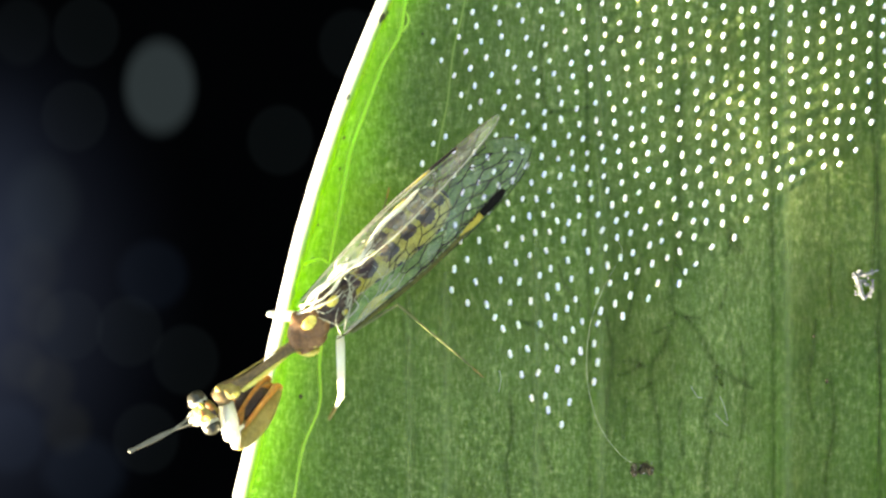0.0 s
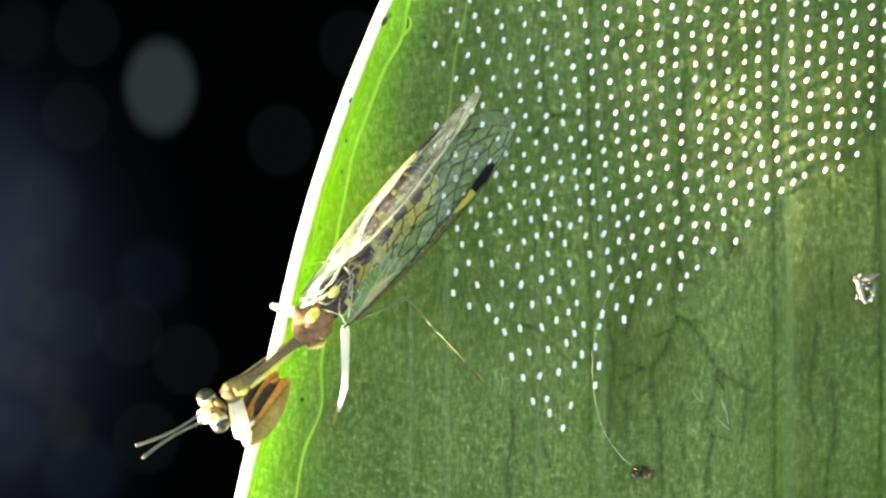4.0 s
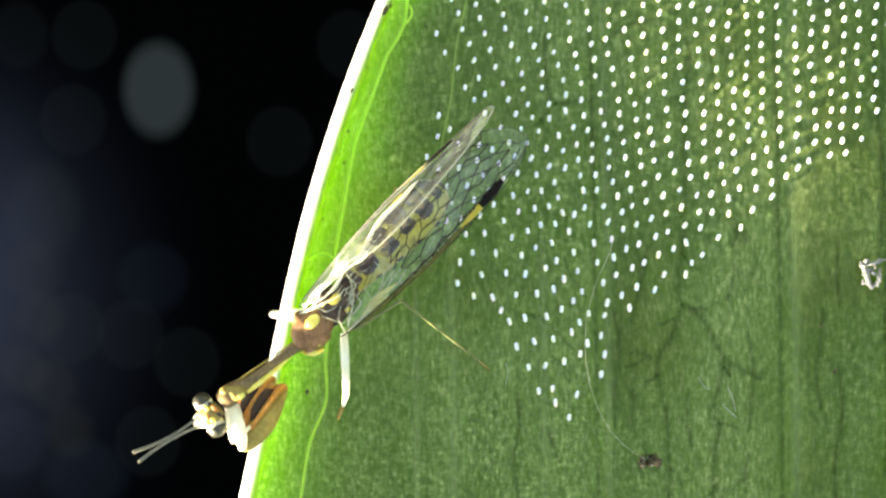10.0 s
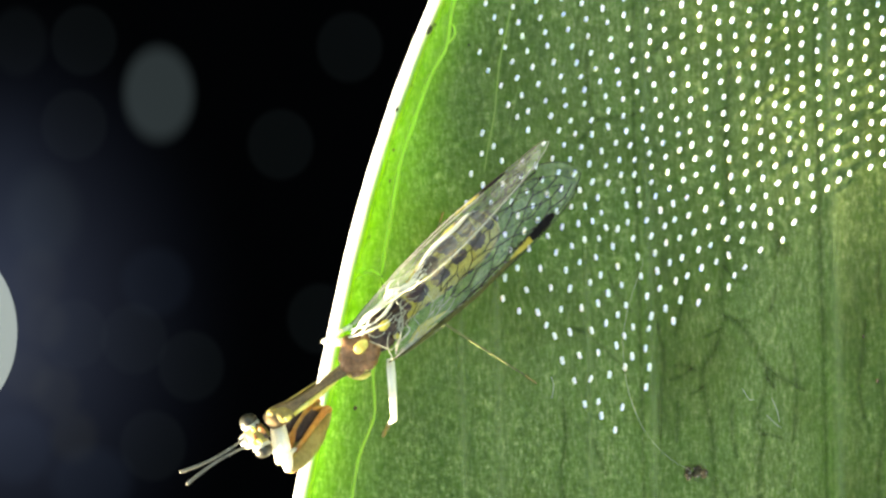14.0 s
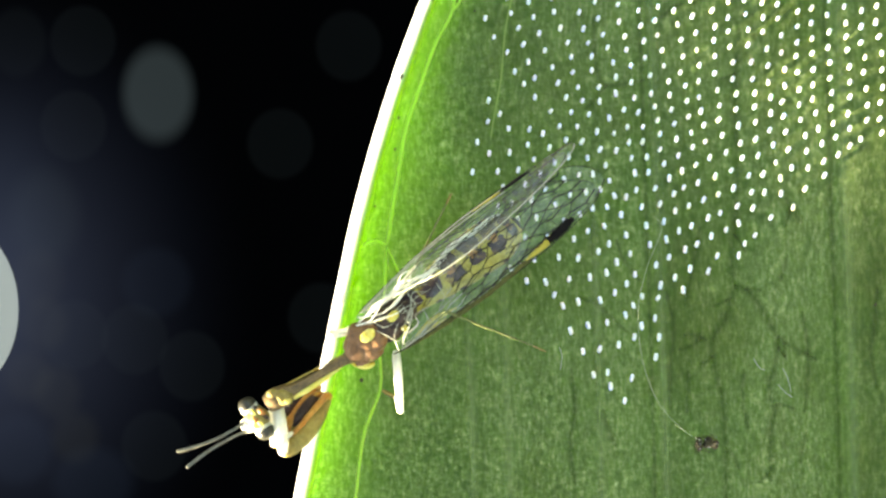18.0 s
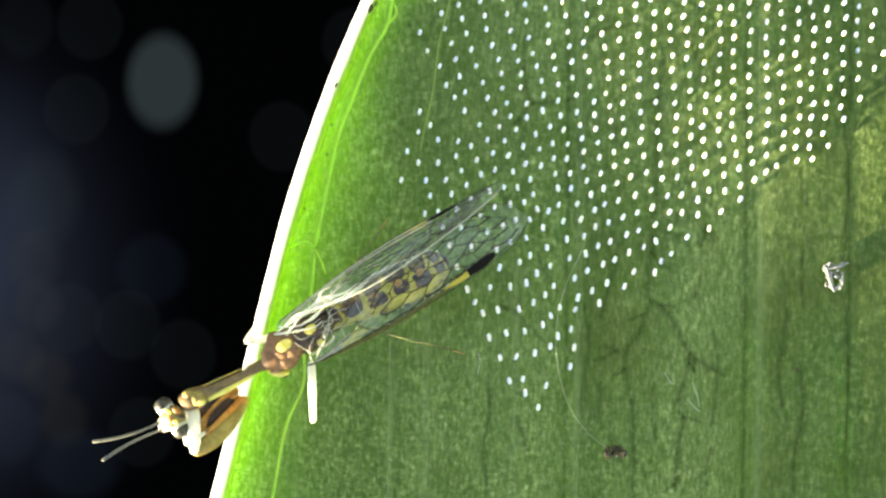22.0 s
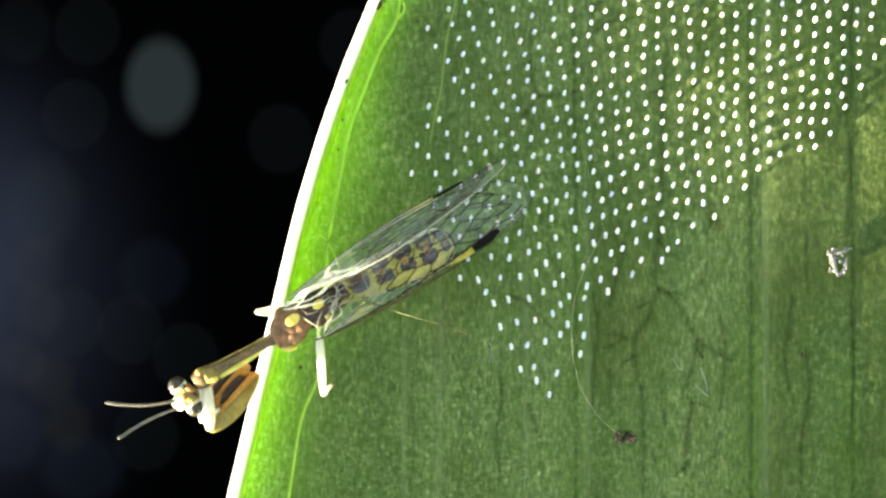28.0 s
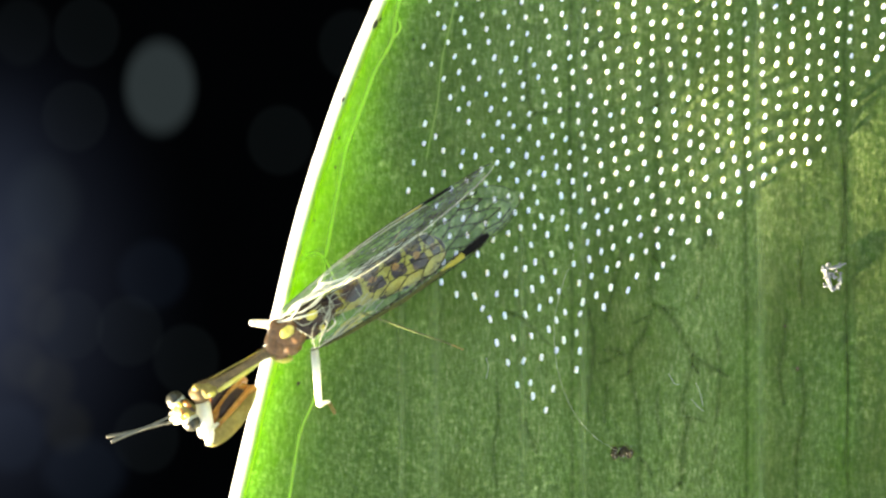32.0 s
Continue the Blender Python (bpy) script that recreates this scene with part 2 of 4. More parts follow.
M = dict(
    leaf=leaf_material(),
    leaf_back=plain("leaf_back", (0.42, 0.66, 0.2), (0.5, 0.74, 0.28), 2500, 0.6, share=0.8),
    rim=margin_material(),
    rib=vein_material("leaf_rib", (0.125, 0.18, 0.058), (0.21, 0.28, 0.105), 1.15),
    lime=plain("leaf_lime_vein", (0.56, 0.90, 0.13), (0.68, 0.96, 0.20), 2500, 0.6, share=0.7),
    soft_lime=plain("leaf_pale_vein", (0.20, 0.34, 0.055), (0.27, 0.43, 0.08), 2500, 0.6, share=0.4),
    dark_vein=vein_material("leaf_dark_vein", (0.028, 0.046, 0.014), (0.056, 0.085, 0.026), 0.86),
    egg=plain("egg_shell", (0.66, 0.68, 0.64), (0.76, 0.77, 0.74), 6000, 0.35, soft=0.7),
    thorax=plain("thorax_red_brown", (0.085, 0.038, 0.015), (0.24, 0.115, 0.045), 1600, 0.35, 0.00003, gloss=0.3),
    dark=plain("dark_brown_plate", (0.018, 0.012, 0.014), (0.065, 0.04, 0.03), 1800, 0.35, 0.00002, gloss=0.15),
    umber=plain("dark_umber_plate", (0.022, 0.013, 0.010), (0.085, 0.048, 0.030), 1800, 0.35, 0.00003, gloss=0.25),
    brown=plain("neck_brown", (0.06, 0.036, 0.013), (0.19, 0.118, 0.046), 2200, 0.38, 0.00002),
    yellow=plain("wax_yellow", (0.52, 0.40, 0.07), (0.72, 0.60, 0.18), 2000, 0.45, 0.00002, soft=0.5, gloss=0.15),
    # whitened past its straw colour to stand in for glaring sun
    pale=plain("sunlit_straw", (0.70, 0.67, 0.50), (0.86, 0.85, 0.76), 2600, 0.4, share=0.4),
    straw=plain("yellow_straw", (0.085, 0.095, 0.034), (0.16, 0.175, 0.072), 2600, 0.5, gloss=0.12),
    amber=plain("amber_brown", (0.24, 0.09, 0.02), (0.5, 0.24, 0.06), 1500, 0.35, soft=0.7),
    olive=plain("olive_straw", (0.17, 0.125, 0.035), (0.33, 0.25, 0.08), 1500, 0.45, 0.00003, soft=0.5, gloss=0.15),
    eye=plain("eye_grey_brown", (0.012, 0.011, 0.007), (0.045, 0.04, 0.025), 9000, 0.3, 0.00001),
    antenna=plain("antenna_grey", (0.10, 0.088, 0.065), (0.24, 0.215, 0.165), 5000, 0.5, share=0.1),
    vein=plain("wing_vein", (0.010, 0.008, 0.006), (0.036, 0.028, 0.016), 5000, 0.45, gloss=0.1),
    vein_grey=plain("wing_vein_grey", (0.025, 0.023, 0.020), (0.08, 0.075, 0.066), 5000, 0.45, gloss=0.2),
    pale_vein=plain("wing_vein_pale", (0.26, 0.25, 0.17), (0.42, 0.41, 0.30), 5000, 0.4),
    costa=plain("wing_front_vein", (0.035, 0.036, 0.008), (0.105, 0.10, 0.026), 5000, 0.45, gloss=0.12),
    mark=plain("wing_mark_yellow", (0.28, 0.22, 0.025), (0.44, 0.35, 0.05), 2500, 0.5),
    stigma=plain("stigma_black", (0.003, 0.0025, 0.0025), (0.011, 0.009, 0.008), 5000, 0.6, gloss=0.06),
    membrane=membrane_material("wing_membrane", 0.03, 0.07, (0.70, 0.76, 0.70)),
    # left forewing's copy: a denser film paints the sun's sheen on it
    sunlit_film=membrane_material("wing_membrane_sunlit", 0.04, 0.11, (0.58, 0.66, 0.66)),
    abdomen=abdomen_material(),
    plate=plate_material(),
    debris=plain("debris_brown", (0.014, 0.011, 0.004), (0.085, 0.07, 0.03), 4000, 0.7, 0.00005),
    fluff=plain("fluff_grey", (0.09, 0.09, 0.085), (0.29, 0.29, 0.28), 4000, 0.7, 0.00005),
    silk=plain("silk_thread", (0.30, 0.36, 0.22), (0.45, 0.5, 0.34), 4000, 0.35, share=0.3),
)


# ---- building helpers ----
def at(x, y, h=0.0):
    """A place from its pixel in the camera's view (34 units to a millimetre, y down) and a height in mm over the leaf.
    """
    # scaled with height so that it keeps its spot in the camera's view
    k = MM / 34 * (1 - h * MM / SPAN)
    return Vector(((x - 784) * k, (441 - y) * k, h * MM))


ORIGIN = {}


def part(name, bm, material, parent=None, label="", origin=None, smooth=True):
    """Links a bmesh, made in the thing's space, as one mesh object whose own zero is at origin."""
    origin = Vector(origin) if origin is not None else Vector()
    me = bpy.data.meshes.new(name)
    bmesh.ops.translate(bm, verts=bm.verts, vec=-origin)
    bmesh.ops.recalc_face_normals(bm, faces=bm.faces)
    bm.to_mesh(me)
    bm.free()
    me.materials.append(material)
    if smooth:
        me.polygons.foreach_set("use_smooth", [True] * len(me.polygons))
    ob = new(name, me)
    ORIGIN[ob.name] = origin
    if parent:
        ob.parent = parent
        ob.location = origin - ORIGIN.get(parent.name, Vector())
    else:
        ob.location = origin
    return tagged(ob, label)


def tube(points, radii, sides=10, bm=None, flat=1.0, up=None):
    """A round, closed rod along points with a radius at each; flat squeezes it along up."""
    bm = bm or bmesh.new()
    points = [Vector(p) for p in points]
    rings = []
    for i, p in enumerate(points):
        d = (points[min(i + 1, len(points) - 1)] - points[max(i - 1, 0)]).normalized()
        ref = Vector(up) if up else (Vector((0, 0, 1)) if abs(d.z) < 0.9 else Vector((1, 0, 0)))
        a = d.cross(ref).normalized()
        b = a.cross(d).normalized()
        rings.append([bm.verts.new(p + float(radii[i]) * (math.cos(k * math.tau / sides) * a + flat * math.sin(k * math.tau / sides) * b)) for k in range(sides)])
    for r, s in zip(rings, rings[1:]):
        for k in range(sides):
            bm.faces.new((r[k], r[(k + 1) % sides], s[(k + 1) % sides], s[k]))
    bm.faces.new(rings[0])
    bm.faces.new(rings[-1])
    return bm


def spline(points, steps=6):
    """Catmull-Rom through points (tuples of any length)."""
    pts = [np.array(p, float) for p in points]
    out = []
    for i in range(len(pts) - 1):
        p0, p1, p2, p3 = pts[max(i - 1, 0)], pts[i], pts[i + 1], pts[min(i + 2, len(pts) - 1)]
        for k in range(steps):
            t = k / steps
            out.append(0.5 * (2 * p1 + (p2 - p0) * t + (2 * p0 - 5 * p1 + 4 * p2 - p3) * t * t + (3 * p1 - p0 - 3 * p2 + p3) * t ** 3))
    out.append(pts[-1])
    return out


def rod(points, sides=10, steps=5, bm=None, flat=1.0, up=None):
    """A rod from rows (place, radius in mm), smoothed."""
    rows = spline([(*p, r * MM) for p, r in points], steps)
    return tube([r[:3] for r in rows], [max(r[3], 1e-6) for r in rows], sides, bm, flat, up)


def ball(centre, axes, turn=None, bm=None, u=16, v=10, lump=0.0):
    """An egg-shaped body with half axes in mm; lump roughens it."""
    bm = bm or bmesh.new()
    made = bmesh.ops.create_uvsphere(bm, u_segments=u, v_segments=v, radius=1.0)["verts"]
    m = Matrix.Translation(centre) @ (turn.to_4x4() if turn else Matrix()) @ Matrix.Diagonal((*[a * MM for a in axes], 1))
    for w in made:
        if lump:
            w.co *= 1 + lump * noise.noise(w.co * 2.3)
        w.co = m @ w.co
    return bm


def turn_to(d, roll=0.0):
    """A rotation that brings +X onto d, with +Z as near to up as it goes."""
    d = Vector(d).normalized()
    z = Vector((0, 0, 1)) - d * d.z
    z = z.normalized() if z.length > 1e-4 else Vector((0, 1, 0))
    return Matrix((d, z.cross(d), z)).transposed() @ Matrix.Rotation(radians(roll), 3, "X")


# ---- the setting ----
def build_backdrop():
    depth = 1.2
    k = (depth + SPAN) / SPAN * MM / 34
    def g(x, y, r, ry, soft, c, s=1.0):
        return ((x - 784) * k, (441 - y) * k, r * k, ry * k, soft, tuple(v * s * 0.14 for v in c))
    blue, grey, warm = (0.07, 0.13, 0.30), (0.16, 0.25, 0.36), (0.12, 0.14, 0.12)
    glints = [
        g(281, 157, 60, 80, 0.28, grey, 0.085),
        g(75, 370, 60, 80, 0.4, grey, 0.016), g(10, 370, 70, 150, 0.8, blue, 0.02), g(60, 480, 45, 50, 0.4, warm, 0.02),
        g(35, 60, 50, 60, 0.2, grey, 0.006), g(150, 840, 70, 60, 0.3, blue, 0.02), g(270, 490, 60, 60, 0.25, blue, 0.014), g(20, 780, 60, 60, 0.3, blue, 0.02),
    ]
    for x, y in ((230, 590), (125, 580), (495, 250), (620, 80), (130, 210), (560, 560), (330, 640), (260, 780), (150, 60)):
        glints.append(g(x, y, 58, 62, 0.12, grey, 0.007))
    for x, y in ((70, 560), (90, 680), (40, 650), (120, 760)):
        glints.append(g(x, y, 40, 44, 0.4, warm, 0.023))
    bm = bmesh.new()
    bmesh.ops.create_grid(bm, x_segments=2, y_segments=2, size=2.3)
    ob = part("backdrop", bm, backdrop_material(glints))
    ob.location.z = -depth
    tagged(ob, "dark undergrowth sheet far below with unsharp glints painted as glow", "background", kind="structure")


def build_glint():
    """A glowing disc for the unsharp light beside the leaf, and an added haze sheet."""
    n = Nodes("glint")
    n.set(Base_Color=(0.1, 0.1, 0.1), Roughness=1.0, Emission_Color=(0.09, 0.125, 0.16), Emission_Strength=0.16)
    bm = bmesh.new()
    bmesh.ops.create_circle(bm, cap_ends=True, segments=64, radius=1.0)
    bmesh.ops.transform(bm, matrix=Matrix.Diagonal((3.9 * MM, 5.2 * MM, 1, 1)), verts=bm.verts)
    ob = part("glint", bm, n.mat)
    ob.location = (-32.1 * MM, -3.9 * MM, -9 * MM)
    tagged(ob, "glowing disc for the pale unsharp glint beside the leaf", "background", kind="structure")
    # unseen sheet added to glow like the blue veil of lens haze
    n = Nodes("haze_glow_sheet")
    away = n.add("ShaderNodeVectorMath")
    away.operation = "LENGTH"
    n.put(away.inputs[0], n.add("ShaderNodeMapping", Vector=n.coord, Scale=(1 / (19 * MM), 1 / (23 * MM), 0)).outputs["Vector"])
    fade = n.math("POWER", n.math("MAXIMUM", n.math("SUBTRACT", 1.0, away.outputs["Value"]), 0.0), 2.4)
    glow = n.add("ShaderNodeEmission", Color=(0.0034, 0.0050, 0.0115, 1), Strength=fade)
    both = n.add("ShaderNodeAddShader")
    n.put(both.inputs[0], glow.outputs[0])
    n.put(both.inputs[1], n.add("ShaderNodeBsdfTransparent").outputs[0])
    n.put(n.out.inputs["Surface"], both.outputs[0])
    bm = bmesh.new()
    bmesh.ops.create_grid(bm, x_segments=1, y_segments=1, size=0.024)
    part("haze_glow_sheet", bm, n.mat, ob, "added glowing sheet standing in for blue lens haze").location.z = -0.002


LEAF_TOP, LEAF_END, MID = -1150, 2300, 2000


RIBS = (1052, 1384, 1560, 1720)
PANELS = ((0.03, 905, 1052), (0.05, 1052, 1220), (0.06, 1220, 1384), (0.07, 1384, 1560), (0.07, 1560, 1720), (0.07, 1720, 1880))


def margin_x(y):
    return 507 - 0.225 * (y - 500) + 2.1e-4 * max(0, 500 - y) ** 2


def leaf_h(x, y):
    """Height of the leaf's face in mm: it curls up towards its margin and swells a little between the ribs."""
    slope = 0.225 + 4.2e-4 * max(0, 500 - y)
    d = (x - margin_x(y)) / 34 / math.sqrt(1 + slope * slope)
    d = max(d, 0.0)
    swell = 0.22 * noise.noise((x / 420, y / 520, 3.0)) * min(1, d / 8)
    bend = 12 * math.sin(y / 700)
    groove = sum(0.08 * math.exp(-((x - c - bend) / 12) ** 2) for c in RIBS)
    pillow = sum(k * math.sin(math.pi * (x - bend - a) / (b - a)) ** 2 for k, a, b in PANELS if a < x - bend < b)
    far = max(0.0, ((x - 850) * 0.40 + (410 - y) * 0.917) / 34)
    roll = 3.9 - 2.0 * min(1.0, max(0.0, (y - 250) / 500))
    # crease and sheen are bent to fit the brightness seen from the camera
    past = (x - 1400 - bend) / 34
    crease = -0.018 * 0.5 * (past + math.sqrt(past * past + 1.0))
    sheen = 0.119 * (far - 3.5 * math.tanh(far / 3.5)) - 0.038 * (far - 13 + math.sqrt((far - 13) ** 2 + 9))
    return pillow - groove + 0.55 * math.exp(-d / 0.8) + 0.38 * roll * math.exp(-d / roll) + swell * 0.6 + sheen + crease


def leaf_at(x, y, lift=0.0):
    return at(x, y, leaf_h(x, y) + lift)


def build_leaf():
    across = [.22, .34, .46, .56, .66, .78, .9, 1.05, 1.2, 1.45, 1.7, 2.0, 2.3, 2.7, 3.1, 3.5, 4, 4.5, 5, 5.5, 6, 6.5, 7, 7.5] + [8 + 0.4 * i for i in range(80)]
    ys = [LEAF_TOP + (LEAF_END - LEAF_TOP) * i / 150 for i in range(151)]
    verts, faces = [], []
    width = len(across)
    for y in ys:
        x0, x1 = margin_x(y), 2 * MID - margin_x(y)
        for d in across:
            x = min(x0 + d * 34 * 1.06, MID + (d - across[-1]) * 34) if x0 + d * 34 * 1.06 > MID else x0 + d * 34 * 1.06
            verts.append(leaf_at(min(x, MID), y))
        for d in reversed(across[7::3]):
            x = x1 - d * 34 * 1.06
            verts.append(leaf_at(max(x, MID + 1), y))
    row = width + len(across[7::3])
    n = len(verts)
    for v in list(verts):
        verts.append(v + Vector((0.00005, 0, -0.00034)))
    for j in range(len(ys) - 1):
        for i in range(row - 1):
            a = j * row + i
            faces.append((a, a + 1, a + row + 1, a + row))
            faces.append((n + a, n + a + row, n + a + row + 1, n + a + 1))
        for a in (j * row, j * row + row - 1):
            faces.append((a, a + row, n + a + row, n + a))
    me = bpy.data.meshes.new("leaf")
    me.from_pydata(verts, [], faces)
    me.update()
    me.polygons.foreach_set("use_smooth", [True] * len(me.polygons))
    me.materials.append(M["leaf"])
    me.materials.append(M["leaf_back"])
    for p in me.polygons:
        p.material_index = int(min(p.vertices) >= n)
    bm = bmesh.new()
    bm.from_mesh(me)
    bmesh.ops.recalc_face_normals(bm, faces=bm.faces)
    bm.to_mesh(me)
    bm.free()
    leaf = tagged(new("leaf", me), "broad green leaf with a rolled margin whitened as if sunlit and parallel ribs", "leaf")

    def strip(name, points, width, lift, material, label="", sides=5):
        """A low raised rib on the leaf's face."""
        rows = spline(points, 8)
        bm, prev = bmesh.new(), None
        low = 0.006 if material in (M["dark_vein"], M["rib"]) else -0.008
        uv = bm.loops.layers.uv.new("UVMap")
        for i, (x, y) in enumerate(rows):
            q, p = rows[min(i + 1, len(rows) - 1)], rows[max(i - 1, 0)]
            d = np.array([q[0] - p[0], q[1] - p[1]])
            d = d / (np.linalg.norm(d) + 1e-9)
            fade = min(1.0, 0.35 + i / 5, 0.35 + (len(rows) - 1 - i) / 5)
            wob = 1 + 0.25 * noise.noise((x / 60, y / 60, 7))
            ring = []
            for k in range(sides):
                s = k / (sides - 1) * 2 - 1
                w = width / 2 * s * fade * wob
                ring.append(bm.verts.new(leaf_at(x - d[1] * w, y + d[0] * w, low + lift * (1 - s * s) * fade)))
            if prev:
                for k in range(sides - 1):
                    face = bm.faces.new((prev[k], prev[k + 1], ring[k + 1], ring[k]))
                    for loop, u in zip(face.loops, (k, k + 1, k + 1, k)):
                        loop[uv].uv = (u / (sides - 1), i / 10)
            prev = ring
        return part(name, bm, material, leaf, label)

    for x, w, top in ((1044, 26, -700), (1372, 32, -700), (1560, 30, -700), (1720, 36, -700), (704, 26, 520), (765, 34, 480), (930, 26, 420)):
        run = [(x + 12 * math.sin(y / 700) + (8 if y < 0 else 0), y) for y in range(top, 1500, 110)]
        # beside the long ribs, strips paint the grooves' lit and shaded sides
        if x < 1500:
            strip("rib", [(u + w * .45, y) for u, y in run], w, 0.02, M["rib"])
        if top < 0:
            strip("rib_shade_side", [(u - w * .35, y) for u, y in run], w * .55, 0.012, M["dark_vein"])
    # the margin strip carries the sun's white and lime glow in its colour
    rim, prev = bmesh.new(), None
    rim_uv = rim.loops.layers.uv.new("UVMap")
    for y in ys:
        ring = []
        for d, lift in ((.05, -.42), (-.14, -.3), (-.16, -.08), (.0, .03), (.2, .08), (.42, .08), (.66, .05), (1.0, .012)):
            wob = 1 + 0.12 * noise.noise((y / 90, 2.0, 0))
            ring.append(rim.verts.new(leaf_at(margin_x(y) - 2 + d * 34 * 1.06 * wob, y, lift)))
        if prev:
            for k in range(7):
                face = rim.faces.new((prev[k], prev[k + 1], ring[k + 1], ring[k]))
                for loop, u in zip(face.loops, (k, k + 1, k + 1, k)):
                    loop[rim_uv].uv = (u / 7, y / 300)
        prev = ring
    part("margin", rim, M["rim"], leaf, "leaf margin strip whitened as if sunlit")
    # the pale vein along the margin and its links
    strip("vein", [(744, -130), (715, 0), (704, 62), (674, 118), (643, 200), (621, 262), (609, 320), (593, 410), (582, 470)], 8.5, 0.04, M["lime"], "lime green vein along the margin")
    strip("vein", [(582, 470), (576, 560), (566, 640), (566, 720), (536, 800), (520, 900), (505, 1010)], 7, 0.03, M["lime"])
    strip("vein", [(582, 470), (566, 460), (549, 464), (536, 472)], 7.5, 0.02, M["lime"])
    strip("vein", [(582, 470), (594, 496), (604, 520)], 6, 0.02, M["lime"])
    strip("vein", [(704, 62), (720, 40), (716, 20)], 7, 0.02, M["lime"])
    strip("vein", [(836, -120), (820, 0), (800, 90), (790, 180), (776, 250), (768, 300)], 6, 0.012, M["soft_lime"])
    # the dark forked vein, its side branches, and long veins that wander along the leaf
    forked = [
        [(1208, 100), (1200, 220), (1204, 300), (1203, 400), (1191, 488), (1192, 550)],
        [(1192, 550), (1182, 586), (1170, 620), (1152, 645), (1158, 692), (1165, 742), (1168, 802), (1170, 862), (1172, 980)],
        [(1192, 550), (1222, 568), (1250, 614), (1268, 645), (1266, 670), (1258, 700), (1254, 742), (1258, 772), (1257, 800), (1250, 840), (1254, 900)],
        [(1147, 650), (1126, 640), (1105, 638)], [(1265, 644), (1290, 660), (1338, 688)], [(1286, 400), (1300, 424), (1318, 446)],
    ]
    short = [
        [(985, 466), (1000, 500), (1015, 525), (1034, 542)], [(916, 566), (950, 580), (975, 605), (1006, 630)], [(954, 70), (962, 160), (975, 195), (1040, 188)],
        [(975, 195), (940, 240)], [(1062, 86), (1100, 60), (1150, 48)], [(1132, 447), (1126, 518), (1109, 588)], [(959, 765), (970, 800), (982, 835)],
        [(1106, 700), (1112, 735), (1106, 776)], [(1210, 700), (1207, 755), (1212, 806)], [(1292, 500), (1282, 525), (1278, 548)], [(1300, 870), (1312, 840), (1318, 812)],
    ]
    wander = [[(x + 6 * math.sin(k * 1.9 + x), top + k * step) for k in range(4)] for x, top, step in (
        (1470, 655, 90), (1472, 440, 40), (1318, 600, 60), (1440, 560, 60), (1080, 560, 70), (905, 690, 70), (1543, 0, 160), (1557, 560, 100))]
    net = forked + short + wander
    for points in net:
        wiggled = [(x + random.uniform(-4, 4), y) for x, y in points]
        strip("vein", wiggled, random.uniform(21, 25) if points in forked else random.uniform(13, 19), 0.012, M["dark_vein"])
        way = spline(wiggled, 3) if points in forked else []
        for (x, y), (u, v) in list(zip(way, way[1:]))[2::9]:
            a = math.atan2(v - y, u - x) + random.choice((-1, 1)) * random.uniform(0.6, 1.1)
            r = random.uniform(22, 50)
            mid = (x + r * .5 * math.cos(a) + random.uniform(-4, 4), y + r * .5 * math.sin(a))
            strip("veinlet", [(x, y), mid, (x + r * math.cos(a + .1), y + r * math.sin(a + .1))], random.uniform(9, 14), 0.010, M["dark_vein"], "", 5)
    return leaf


